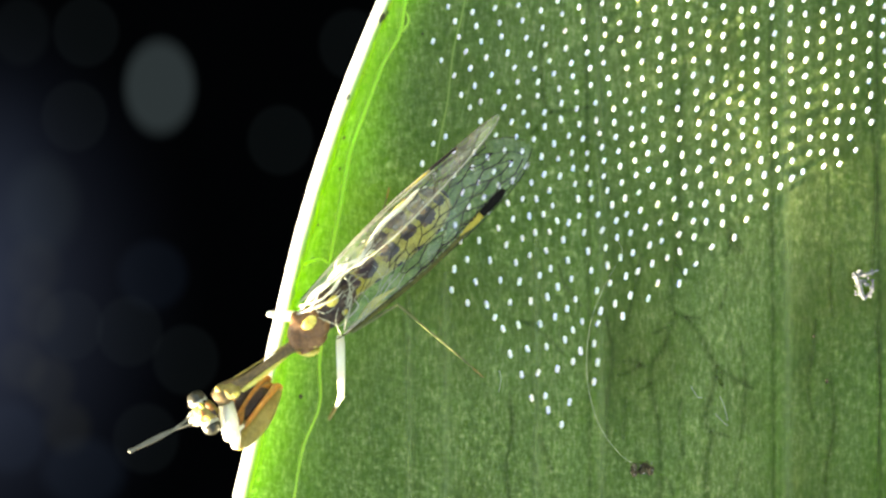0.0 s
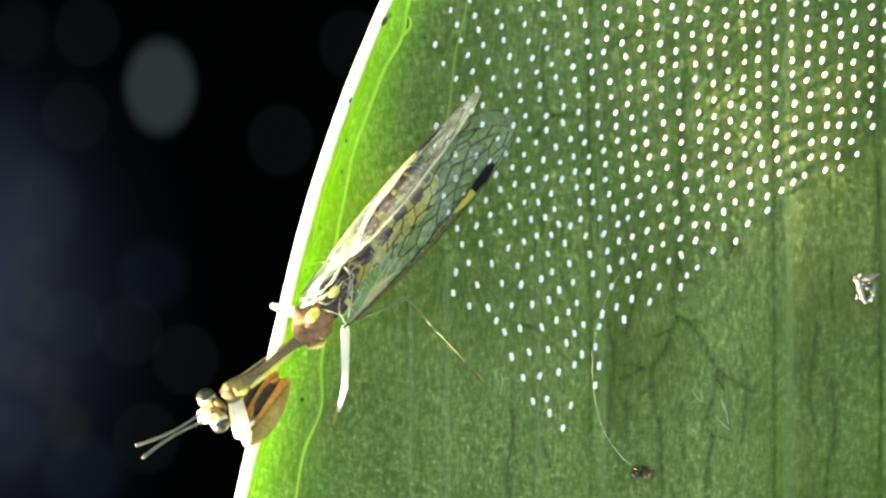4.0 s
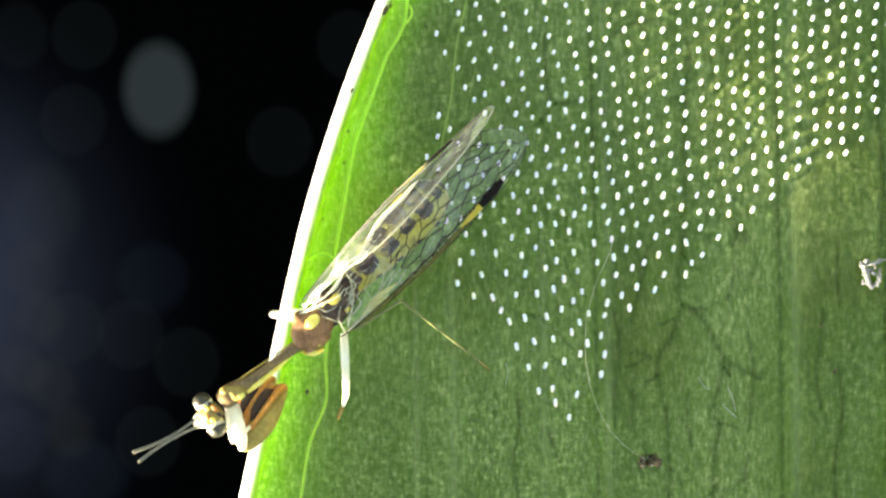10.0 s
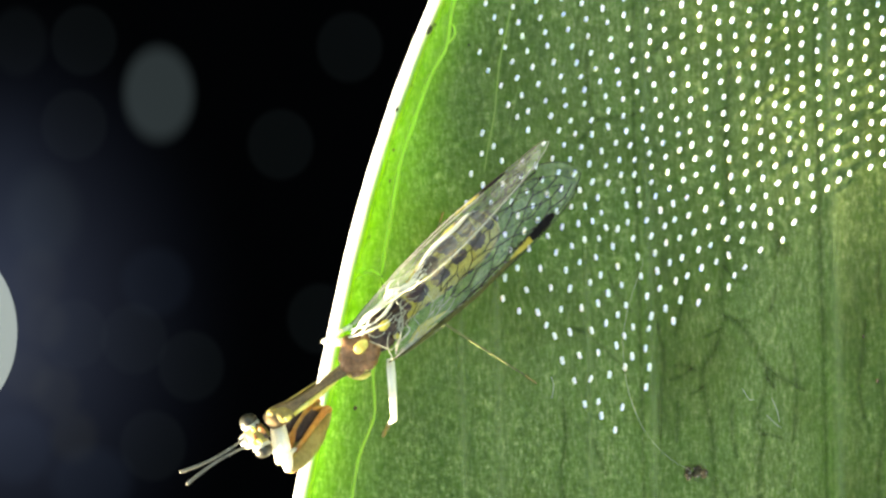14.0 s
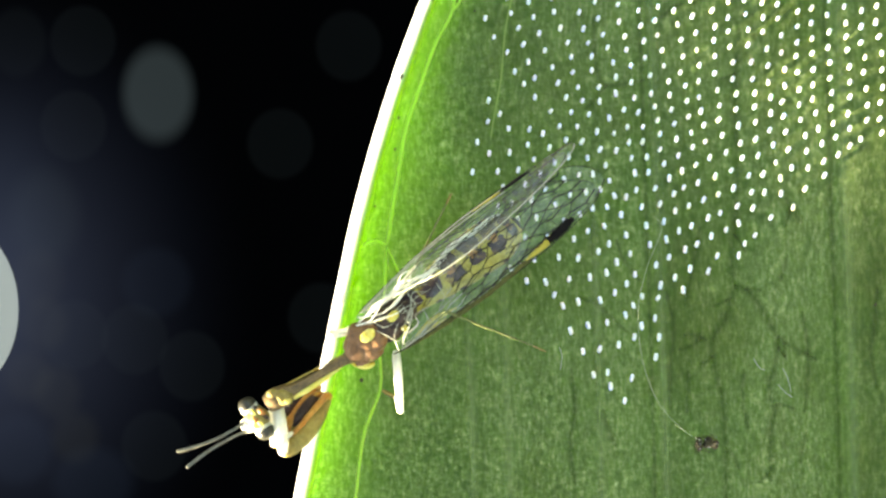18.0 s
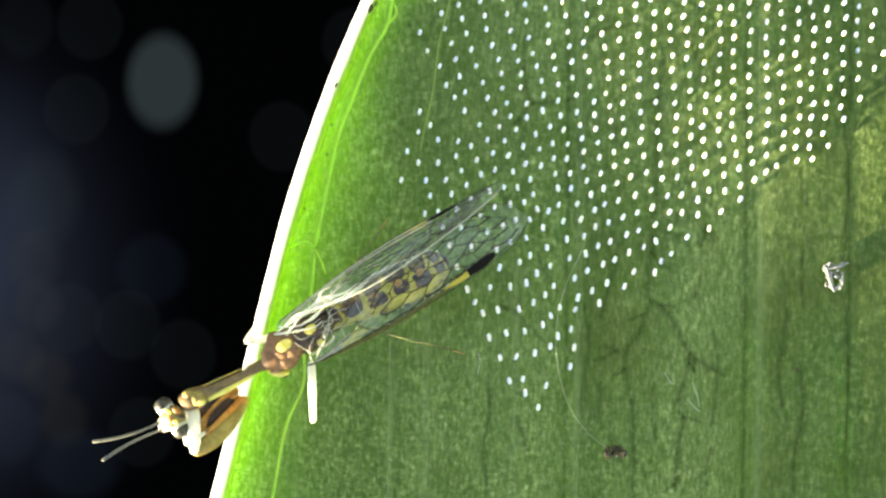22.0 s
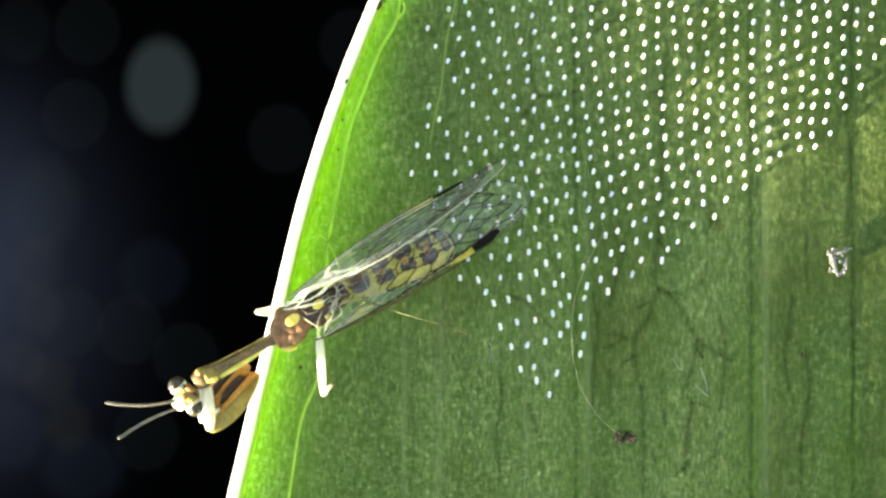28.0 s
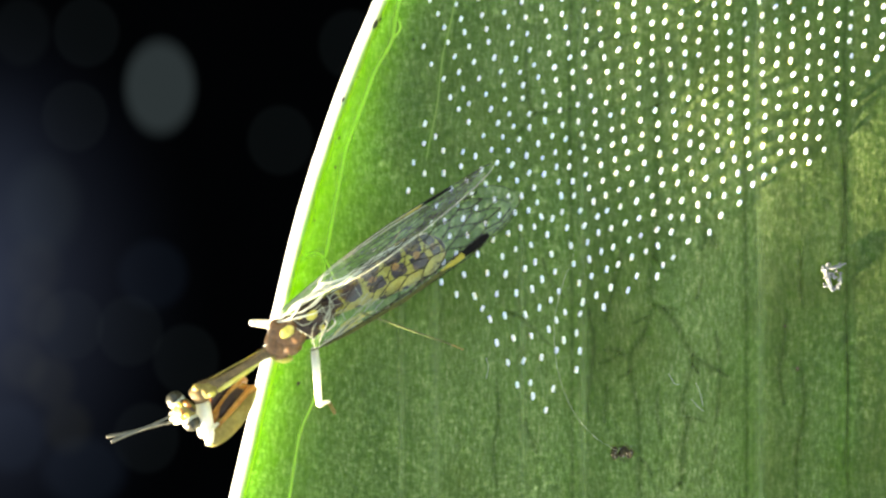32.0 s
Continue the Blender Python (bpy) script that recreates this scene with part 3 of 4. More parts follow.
def build_specks():
    """Debris on the leaf's face."""
    random.seed(12)
    bm = bmesh.new()
    for k in range(18):
        p = leaf_at(1138 + random.uniform(-16, 16), 830 + random.uniform(-9, 9), random.uniform(0.05, 0.25))
        ball(p, [random.uniform(.09, .22) for _ in range(3)], Euler([random.uniform(0, 3) for _ in range(3)]).to_matrix(), bm, 8, 6, 0.5)
    for k in range(6):
        a = random.uniform(0, 6.28)
        p = leaf_at(1140, 830, 0.15)
        tube([p, p + Vector((math.cos(a) * .5, math.sin(a) * .35, random.uniform(0, .25))) * MM, p + Vector((math.cos(a + .5) * .8, math.sin(a + .5) * .5, -.05)) * MM], [2.5e-5, 2e-5, 1e-5], 5, bm)
    speck = bm
    crumbs = bmesh.new()
    for k in range(7):
        p = leaf_at(1138 + random.uniform(-20, 20), 830 + random.uniform(-11, 11), random.uniform(0.25, 0.42))
        ball(p, [random.uniform(.02, .055) for _ in range(3)], None, crumbs, 7, 5, 0.5)
    home = tagged(part("debris_speck", speck, M["debris"]), "tiny brown crumb of frass lying on the leaf", "debris")
    part("pale_grain", crumbs, M["fluff"], home)
    bm = bmesh.new()
    rod([(leaf_at(1512, 478, .15), .07), (leaf_at(1520, 495, .3), .14), (leaf_at(1526, 515, .25), .12), (leaf_at(1532, 526, .1), .07)], 8, 5, bm)
    rod([(leaf_at(1516, 484, .2), .07), (leaf_at(1534, 482, .4), .1), (leaf_at(1556, 474, .35), .04)], 8, 5, bm)
    rod([(leaf_at(1532, 524, .1), .09), (leaf_at(1545, 510, .25), .08), (leaf_at(1546, 496, .35), .05)], 7, 5, bm)
    for k in range(46):
        p = leaf_at(1526 + random.uniform(-14, 22), 500 + random.uniform(-26, 26), random.uniform(.1, .4))
        ball(p, [random.uniform(.03, .1) for _ in range(3)], None, bm, 7, 5, 0.5)
    tagged(part("fluff", bm, M["fluff"]), "small grey tuft of shed skin stuck to the leaf", "debris")
    for x, y, s in ((672, 30, .2), (612, 172, .13), (607, 245, .07), (682, 22, .1), (1442, 592, .06), (1466, 672, .09), (640, 130, .06), (745, 60, .05), (600, 300, .06), (533, 705, .09), (562, 400, .05)):
        bm = ball(leaf_at(x, y, .03), (s, s * 1.5, s * .5), None, None, 9, 6, 0.5)
        tagged(part("dirt_speck", bm, M["debris"]), "dark speck of dirt on the leaf", "debris", "specks of dirt")
    for pts in ([(1225, 682), (1236, 700), (1245, 702)], [(1276, 700), (1284, 716), (1290, 742)], [(884, 655), (888, 672), (884, 694)], [(1268, 730), (1282, 745), (1292, 752)]):
        bm = rod([(leaf_at(x, y, .0), .02) for x, y in pts], 5, 4)
        tagged(part("scratch", bm, M["silk"]), "pale scratch in the leaf's skin", "scratch", "scratches in the leaf")


def build_thread():
    """A loose thread that clings to the crumb with its lower end."""
    pts = [(1132, 828, .5), (1092, 800, .55), (1056, 754, .6), (1034, 694, .65), (1026, 632, .65), (1030, 570, .6), (1048, 510, .6), (1070, 462, .55), (1074, 442, .5), (1064, 428, .5)]
    bm = rod([(leaf_at(*p), .006 + .005 * math.sin(i * .33)) for i, p in enumerate(pts)], 6, 6)
    return tagged(part("silk_thread", bm, M["silk"], None, "", leaf_at(1132, 828, .5)), "loose fine silk thread over the leaf", "thread")


# ---- eggs ----
def egg_mesh(tilt):
    """A blunt-ended egg that lies almost flat on its short stalk."""
    bm = bmesh.new()
    rows = [(-.200, .03), (-.192, .062), (-.165, .094), (-.11, .109), (0, .113), (.11, .108), (.165, .092), (.192, .06), (.200, .03)]
    turn = Euler((radians(tilt), 0, 0)).to_matrix()
    lift = Vector((0, 0, 0.00026))
    tube([turn @ Vector((0, y * MM, 0)) + lift for y, r in rows], [r * MM for y, r in rows], 10, bm)
    tube([(0, 0, -0.00002), (0, 0, 0.0002)], [2.4e-5, 2e-5], 5, bm)
    return bm


def egg_places():
    """Rows of eggs that fan out across the leaf, a little uneven, inside the row that rims the clutch."""
    rim = [(757, 40), (771, 72), (793, 98), (805, 131), (820, 152), (838, 175), (828, 228), (793, 226), (779, 201), (760, 178), (740, 247), (731, 297), (773, 355), (795, 425), (791, 460),
           (818, 482), (850, 485), (864, 507), (878, 526), (890, 568), (910, 603), (927, 643), (955, 663), (978, 688), (991, 650), (1032, 616), (1038, 583), (1032, 551), (1038, 517), (1080, 505),
           (1123, 475), (1175, 450), (1203, 417), (1230, 388), (1268, 372), (1288, 342), (1321, 320), (1345, 286), (1383, 261), (1445, 248), (1472, 225), (1498, 178), (1525, 142), (1565, 62)]
    outline = [(744, -350)] + rim + [(1640, 20), (1760, -350)]

    def inside(x, y):
        c = False
        for (x0, y0), (x1, y1) in zip(outline, outline[1:] + outline[:1]):
            if (y0 > y) != (y1 > y) and x < x0 + (y - y0) / (y1 - y0) * (x1 - x0):
                c = not c
        return c
    rng = random.Random(4)
    got = list(rim)
    u = 560
    for i in range(46):
        u += 26.5 + 11 * min(1.0, max(0.0, (870 - u) / 60))
        upper = min(0.66, 0.40 * math.exp((886 - u) / 160))
        lower = 0.20 + 0.24 / (1 + math.exp((u - 920) / 22))
        y = -330 + (i % 2) * 13 + rng.uniform(-4, 4)
        while y < 720:
            x = u + (y - 250) * (upper if y < 250 else lower) + rng.uniform(-3.5, 3.5)
            x += 7 * noise.noise((x / 90, y / 90, 1.0))
            v = y + 5 * noise.noise((x / 90, y / 90, 5.0))
            if inside(x, v) and all((x - a) ** 2 + (v - b) ** 2 > 18.5 ** 2 for a, b in got):
                got.append((x, v))
            y += 26.0 + 15 * min(1.0, max(0.0, (y - 260) / 330)) + rng.uniform(-3, 3)
    return [(792.2 + 1.0467 * (x - 784), 493.4 + 1.0467 * (y - 441) - 0.0076 * (x - 784)) for x, y in got]


def build_eggs():
    clutch = tagged(new("egg_clutch"), "clutch of white stalked eggs laid in curving rows on the leaf", "eggs")
    meshes = []
    for tilt in (0, 14, 32):
        bm = egg_mesh(tilt)
        me = bpy.data.meshes.new("egg")
        bm.to_mesh(me)
        bm.free()
        me.materials.append(M["egg"])
        me.polygons.foreach_set("use_smooth", [True] * len(me.polygons))
        meshes.append(me)
    rng = random.Random(9)
    places = sorted(egg_places(), key=lambda p: math.hypot(p[0] - 900, (p[1] - 450) * 0.8))
    far = bmesh.new()
    for i, (x, y) in enumerate(places):
        low = min(1.0, max(0.0, (y - 150) / 450))
        turn = rng.gauss(-16, 9) + 22 * low * min(1.0, max(0.0, (1130 - x) / 150))
        size = rng.uniform(0.76, 0.90) + 0.08 * low
        m = Matrix.Translation(leaf_at(x, y)) @ pose(0, 0, 0, 0, 0, turn) @ Matrix.Diagonal((size, size * rng.uniform(0.78, 0.98) * (1 + 0.22 * low), size, 1))
        me = meshes[rng.choice((0, 1, 2, 2) if low < 0.4 else (0, 0, 1))]
        if i < 300:
            ob = new("egg", me)
            ob.parent = clutch
            ob.matrix_local = m
        else:
            k = len(far.verts)
            far.from_mesh(me)
            far.verts.ensure_lookup_table()
            bmesh.ops.transform(far, matrix=m, verts=far.verts[k:])
    rest = part("egg_mass", far, M["egg"], clutch)
    tagged(rest, kind="stuff")


# ---- the mantidfly ----
HOME = at(535, 580, 4.0)
fly = None


def here(x, y, h):
    """A place on the insect, in its own space."""
    return at(x, y, h) - HOME


# places of the foreleg's thigh, joint to knee: folded, and stretched back along the neck
THIGH = 4.1
FORELEG = {True: ((425, 800, 4.7), (486, 706, 2.3), (419, 692, 1.8), (579, 646, 2.7), (448, 720, 1.8), (520, 735, 4.8), (484, 757, 4.0), (484, 664, 1.8)),
           False: ((410, 788, 4.2), (462, 700, 2.0), (392, 672, 1.6), (514, 584, 2.6), (438, 706, 1.5), (505, 728, 3.6), (470, 745, 3.5), (480, 676, 0.7))}


def build_fly():
    global fly
    fly = tagged(new("mantidfly"), "yellow and brown mantidfly with clear netted wings standing on the leaf", "insect")
    fly.location = HOME
    axis = (here(742, 338, 3.2) - here(560, 556, 4.0)).normalized()
    side = Vector((0, 0, 1)).cross(axis).normalized()
    # mesothorax and metathorax
    t = turn_to(axis)
    thorax = part("thorax", ball(here(542, 578, 3.85), (1.12, .92, .88), t, None, 28, 18, 0.2), M["thorax"], fly, "red-brown thorax with yellow spots")
    for x, y, h, a, b, c, turn in ((530, 594, 4.35, .62, .5, .42, 20), (552, 596, 4.3, .5, .42, .4, -30), (524, 574, 4.25, .5, .36, .42, 60), (556, 574, 4.45, .5, .5, .4, 0), (541, 612, 4.0, .42, .3, .4, 10)):
        part("plate", ball(here(x, y, h - .1), (a * 1.25, b * 1.25, c), turn_to(axis, 0) @ Matrix.Rotation(radians(turn), 3, "Z"), None, 16, 10, 0.22), M["thorax"], thorax)
    meta = part("metathorax", ball(here(578, 540, 3.8), (1.4, .86, .85), t, None, 24, 16, 0.1), M["dark"], fly, "dark brown rear thorax")
    for x, y, h, a, b, c in ((570, 548, 4.45, .5, .42, .3), (588, 556, 4.35, .42, .36, .3), (562, 532, 4.35, .45, .34, .3), (590, 530, 4.45, .5, .46, .3), (606, 516, 4.2, .4, .5, .3)):
        part("plate", ball(here(x, y, h), (a, b, c), t, None, 16, 10, 0.25), M["umber"], meta)
    for x, y, h, s in ((541, 571, 4.74, .33), (556, 608, 4.35, .15), (522, 596, 4.5, .15)):
        part("yellow_spot", ball(here(x, y, h), (s * 1.3, s * .85, s * .5), t, None, 12, 8, 0.2), M["yellow"], thorax)
    for x, y, h, s in ((580, 530, 4.72, .27), (602, 548, 4.42, .15), (560, 540, 4.6, .12)):
        part("yellow_spot", ball(here(x, y, h), (s * 1.3, s * .85, s * .5), t, None, 12, 8, 0.2), M["yellow"], meta)
    for pts in (((600, 590), (588, 566), (592, 540), (612, 520)), ((548, 545), (566, 552), (584, 540), (600, 516)), ((556, 560), (574, 566), (596, 572), (606, 556)), ((540, 552), (556, 536), (574, 528), (592, 506)), ((604, 580), (606, 560), (600, 545), (616, 530))):
        part("strand", rod([(here(x, y, 4.75 + .15 * math.sin(i * 2)), .02) for i, (x, y) in enumerate(pts)], 6, 5), M["pale_vein"], meta)
    # whitish root strands, partly standing in for sun glare on the left flank
    for k in range(15):
        x, y = 508 + 5.5 * k, 566 - 6.5 * k
        end = (x + random.uniform(40, 84), y - random.uniform(44, 84))
        mid = (x + random.uniform(14, 44), y - random.uniform(10, 44))
        bow = (mid[0] * .4 + end[0] * .6 + random.uniform(-9, 9), mid[1] * .4 + end[1] * .6 + random.uniform(-9, 9))
        pts = [(x + random.uniform(-4, 6), y + random.uniform(-4, 4), 4.0), (*mid, 4.75), (*bow, 4.85), (*end, 4.7)]
        part("strand", rod([(here(*p), r) for p, r in zip(pts, (.05, .042, .032, .014))], 6, 6), M["pale"], meta, "whitish wing root strand")
    for k in range(7):
        x, y = 604 + random.uniform(-10, 8), 574 - 9 * k
        pts = [(x, y, 4.4), (x + random.uniform(4, 16), y - random.uniform(14, 24), 4.7), (x + random.uniform(-4, 22), y - random.uniform(34, 48), 4.65), (x + random.uniform(6, 34), y - random.uniform(50, 70), 4.4)]
        part("strand", rod([(here(*p), r) for p, r in zip(pts, (.04, .03, .024, .012))], 6, 6), M["pale_vein"], meta)
    for pts in (((628, 560), (652, 528), (690, 498)), ((640, 548), (660, 536), (676, 520))):
        part("wing_lobe", rod([(here(x, y, 3.6), r) for (x, y), r in zip(pts, (.05, .16, .03))], 8, 6, flat=.3), M["yellow"], meta, "pale yellow fold at the wing root")
    part("collar", rod([(here(562, 618, 3.8), .1), (here(548, 625, 4.0), .16), (here(530, 624, 3.9), .14), (here(516, 616, 3.7), .1)], 8, 4), M["yellow"], thorax)
    # abdomen
    root = here(596, 520, 3.7)
    spine = spline([(*here(596, 520, 3.7), .62), (*here(620, 488, 3.5), .68), (*here(655, 446, 3.3), .94), (*here(691, 402, 3.1), 1.15), (*here(724, 364, 2.9), 1.2), (*here(746, 337, 2.6), .92), (*here(757, 321, 2.3), .3)], 6)
    abdomen = part("abdomen", tube([s[:3] for s in spine], [s[3] * MM for s in spine], 22, flat=0.9), M["abdomen"], fly, "plump yellow abdomen with dark paired plates", origin=root)
    path = np.array(spine)

    def skin(i, a, lift=1.0):
        """A place on the abdomen's skin: i along the spine, a round it (90 degrees: the back)."""
        i = min(max(i, 0.0), len(path) - 1.001)
        lo = int(i)
        row = path[lo] + (path[lo + 1] - path[lo]) * (i - lo)
        d = Vector(path[min(lo + 2, len(path) - 1)][:3] - path[max(lo - 1, 0)][:3]).normalized()
        wide = d.cross(Vector((0, 0, 1))).normalized()
        up = wide.cross(d)
        rad = float(row[3]) * MM
        return Vector(row[:3]) + (wide * math.cos(radians(a)) + up * 0.9 * math.sin(radians(a))) * rad * lift

    def patch(name, i0, i1, a0, a1, material, seed):
        bm = bmesh.new()
        nu, nv = 13, 13
        grid = []
        for u in range(nu):
            row = []
            for v in range(nv):
                su, sv = u / (nu - 1) * 2 - 1, v / (nv - 1) * 2 - 1
                q = max(abs(su), abs(sv)) or 1
                round_off = 1 - 0.2 * (abs(su) * abs(sv)) ** 1.2 + 0.22 * noise.noise((su * 1.9 + seed, sv * 1.7, seed * 3.1)) + 0.16 * noise.noise((su * 4.3, sv * 4.1 + seed, seed * 1.7))
                lift = 1.03 if q < 0.95 else 0.985
                row.append(bm.verts.new(skin((i0 + i1) / 2 + su * (i1 - i0) / 2 * round_off, (a0 + a1) / 2 + sv * (a1 - a0) / 2 * round_off, lift)))
            grid.append(row)
        for u in range(nu - 1):
            for v in range(nv - 1):
                bm.faces.new((grid[u][v], grid[u + 1][v], grid[u + 1][v + 1], grid[u][v + 1]))
        part(name, bm, material, abdomen)
    for k in range(7):
        i = 1.5 + 5 * k
        if k < 2:
            patch("dark_plate", i - .3, i + 4.8, 56, 152, M["plate"], k + .5)
        elif k < 6:
            patch("dark_plate", i + .2, i + 4.5, 95 + 4 * (k % 2), 158 + 5 * (k % 3), M["plate"], k + .5)
            patch("dark_plate", i + .1 + .5 * (k % 2), i + 4.4, 58 + 8 * (k % 2), 98, M["plate"], k + 7.5)
            patch("amber_mark", i + 1.2, i + 3.0, 84, 106, M["amber"], k + 3.3)
        else:
            patch("dark_plate", i - .2, i + 3.6, 46, 152, M["plate"], k + .5)
        patch("side_mark", i + 1.5, i + 3, 8, 26, M["plate"], k + 11.5)
        ring = [skin(i - .4, a, 1.02) for a in range(-20, 205, 15)]
        part("segment_edge", tube(ring, [1.6e-5] * len(ring), 6), M["abdomen"], abdomen)
    # a pale strip put in for the white sheen along the flank
    fold = [skin(i, 140 + 5 * math.sin(i * .5), 1.10) for i in range(5, 31)]
    part("side_highlight", tube(fold, [(.03 + .10 * math.sin(math.pi * j / 25)) * MM for j in range(26)], 8), M["pale"], abdomen, "pale strip along the side standing in for a highlight")
    # prothorax: a long neck
    neck0 = here(520, 611, 3.9)
    neck = part("prothorax", rod([(neck0, .40), (here(505, 622, 4.1), .27), (here(470, 650, 4.3), .22), (here(436, 676, 4.4), .27), (here(414, 692, 4.4), .45), (here(396, 706, 4.4), .54), (here(384, 716, 4.4), .42)], 16, 6), M["brown"], fly, "long brown neck with a yellow stripe", origin=neck0)
    part("stripe", rod([(here(514, 622, 4.0), .05), (here(483, 653, 4.36), .11), (here(451, 680, 4.5), .13), (here(428, 698, 4.56), .11)], 8, 5, flat=.6), M["yellow"], neck)
    # a lighter strip laid along the edge in place of its sunlit rim
    part("edge_highlight", rod([(here(501, 613, 4.1), .03), (here(463, 641, 4.36), .04), (here(428, 666, 4.46), .05), (here(405, 682, 4.55), .035)], 7, 5), M["olive"], neck)
    part("neck_lobe", ball(here(408, 700, 4.72), (.50, .40, .24), None, None, 14, 9, .3), M["olive"], neck)
    for x, y, a in ((402, 692, 30), (414, 710, -20), (396, 710, 60)):
        part("neck_mark", ball(here(x, y, 4.76), (.26, .07, .1), Matrix.Rotation(radians(a), 3, "Z"), None, 10, 7, .2), M["umber"], neck)
    part("neck_lobe", ball(here(416, 704, 4.74), (.26, .2, .2), None, None, 12, 8, .3), M["yellow"], neck)
    part("neck_lobe", ball(here(392, 697, 4.7), (.34, .26, .24), None, None, 12, 8, .2), M["olive"], neck)
    # head
    pivot = here(383, 718, 4.3)
    head = part("head", ball(here(364, 738, 4.25), (.56, .66, .52), turn_to(here(340, 757, 4) - here(390, 712, 4)), None, 22, 14, .16), M["olive"], fly, "straw-brown head with yellow and dark marks and bulging eyes", origin=pivot)
    for x, y, h in ((349, 714, 4.3), (377, 764, 4.3)):
        part("eye", ball(here(x, y, h), (.38, .45, .45), turn_to((here(377, 764, 4) - here(349, 714, 4)), 0), None, 24, 16), M["eye"], head, "bulging grey-brown compound eye")
        part("eye_rim", ball(here(x * .8 + 363 * .2, y * .8 + 739 * .2, h - .06), (.37, .46, .46), turn_to((here(377, 764, 4) - here(349, 714, 4)), 0), None, 18, 12), M["pale"], head)
    part("face", ball(here(350, 748, 4.0), (.45, .4, .5), None, None, 14, 10, .15), M["pale"], head)
    part("crown_mark", ball(here(372, 728, 4.72), (.28, .14, .12), turn_to((1, -1, 0)), None, 12, 8, .2), M["amber"], head)
    for x, y, h, a, b, name, mat in ((380, 738, 4.66, .22, .1, "crown_mark", "umber"), (366, 722, 4.62, .2, .09, "crown_mark", "umber"), (368, 748, 4.72, .2, .12, "brow", "yellow"), (358, 728, 4.68, .2, .12, "brow", "yellow"), (350, 738, 4.5, .16, .2, "brow", "yellow"), (358, 756, 4.5, .18, .14, "brow", "pale")):
        part(name, ball(here(x, y, h), (a, b, .12), turn_to((1, -1, 0)), None, 12, 8, .3), M[mat], head)
    part("crown_mark", ball(here(360, 742, 4.74), (.16, .2, .1), None, None, 12, 8, .2), M["amber"], head)
    feelers = []
    for (x, y), (ex, ey), bend in (((343, 744), (226, 804), 6), ((348, 757), (236, 822), -5)):
        a, b = here(x, y, 4.3), here(ex, ey, 4.5)
        d = b - a
        n = Vector((-d.y, d.x, 0)).normalized()
        rows = []
        for k in range(53):
            s = k / 52
            r = (.115 if k < 4 else .07 + .035 * s) * (1.0 if k % 2 else .58) * (0.6 if k == 52 else 1)
            rows.append((a + d * s + n * bend / 34 * MM * math.sin(s * math.pi), r * MM))
        bm = tube([p for p, r in rows], [r for p, r in rows], 9)
        feelers.append(part("antenna", bm, M["antenna"], head, "beaded grey antenna", origin=a))
    # raptorial forelegs: hip piece, swollen thigh, and a shin that folds back along it
    arms = []
    for right in (True, False):
        shoulder = here(404, 716, 3.9) if right else here(398, 706, 3.6)
        size = (here(*FORELEG[right][0]) - shoulder).length
        hip = part("foreleg_base", rod([(Vector((size * s, 0, 0)), r) for s, r in ((0, .24), (.2, .31), (.6, .33), (.9, .26), (1, .18))], 12, 4), M["pale"], fly, "base of the foreleg coloured pale as if sunlit")
        L = THIGH * MM
        def leg(rows, sides=9, steps=5, flat=1.0):
            return rod([(Vector((L * x, y * MM, z * MM)), r) for x, y, z, r in rows], sides, steps, None, flat)
        thigh = part("foreleg", leg(((0, 0, 0, .16), (.1, -.04, 0, .36), (.3, -.1, 0, .50), (.55, -.12, 0, .51), (.8, -.06, 0, .38), (.95, 0, 0, .27), (1, 0, 0, .2)), 16, 5, .75), M["olive"], fly, "swollen olive and amber grasping thigh of the foreleg")
        part("tibia", leg(((1, .0, .1, .2), (.96, .16, .3, .2), (.8, .2, .42, .17), (.5, .24, .45, .14), (.22, .26, .4, .09)), 9, 6), M["amber"], thigh, "amber brown shin closed against the thigh")
        part("tarsus", leg(((.24, .34, .42, .09), (.16, .42, .46, .12), (.06, .4, .4, .1), (-.02, .3, .3, .06)), 8, 4), M["pale"], thigh, "pale foot of the foreleg")
        part("thigh_hollow", ball(Vector((L * .66, .58 * MM, .06 * MM)), (1.2, .34, .34), None, None, 16, 10, .15), M["dark"], thigh)
        part("thigh_ridge", leg(((.98, .3, .1, .14), (.9, .6, .12, .18), (.66, .8, .1, .16), (.36, .68, .08, .12), (.16, .36, .1, .08)), 8, 5), M["amber"], thigh)
        arms.append((hip, thigh, right, shoulder))
    rows = [(here(396 + 36 * k / 24 + 2.5 * math.sin(k * .7), 738 + 64 * k / 24, 3.3), (.13 - .09 * k / 24) * (1 if k % 3 else .55)) for k in range(25)]
    bm = tube([p for p, r in rows], [r * MM for p, r in rows], 8)
    part("palp", bm, M["fluff"], neck, "pale jointed mouth feeler")
    # wings
    build_wing("forewing", here(592, 596, 4.4), here(910, 228, 3.3), 2.45, 1, 0.30, True)
    build_wing("hindwing", here(598, 584, 4.1), here(907, 252, 2.9), 2.1, 1, 0.24, False)
    build_wing("forewing", here(516, 544, 4.1), here(847, 177, 3.6), 2.9, -1, 1.19, True)
    build_wing("hindwing", here(546, 534, 3.9), here(836, 198, 3.2), 2.3, -1, 1.16, False)
    return dict(abdomen=abdomen, neck=neck, head=head, feelers=feelers, arms=arms)


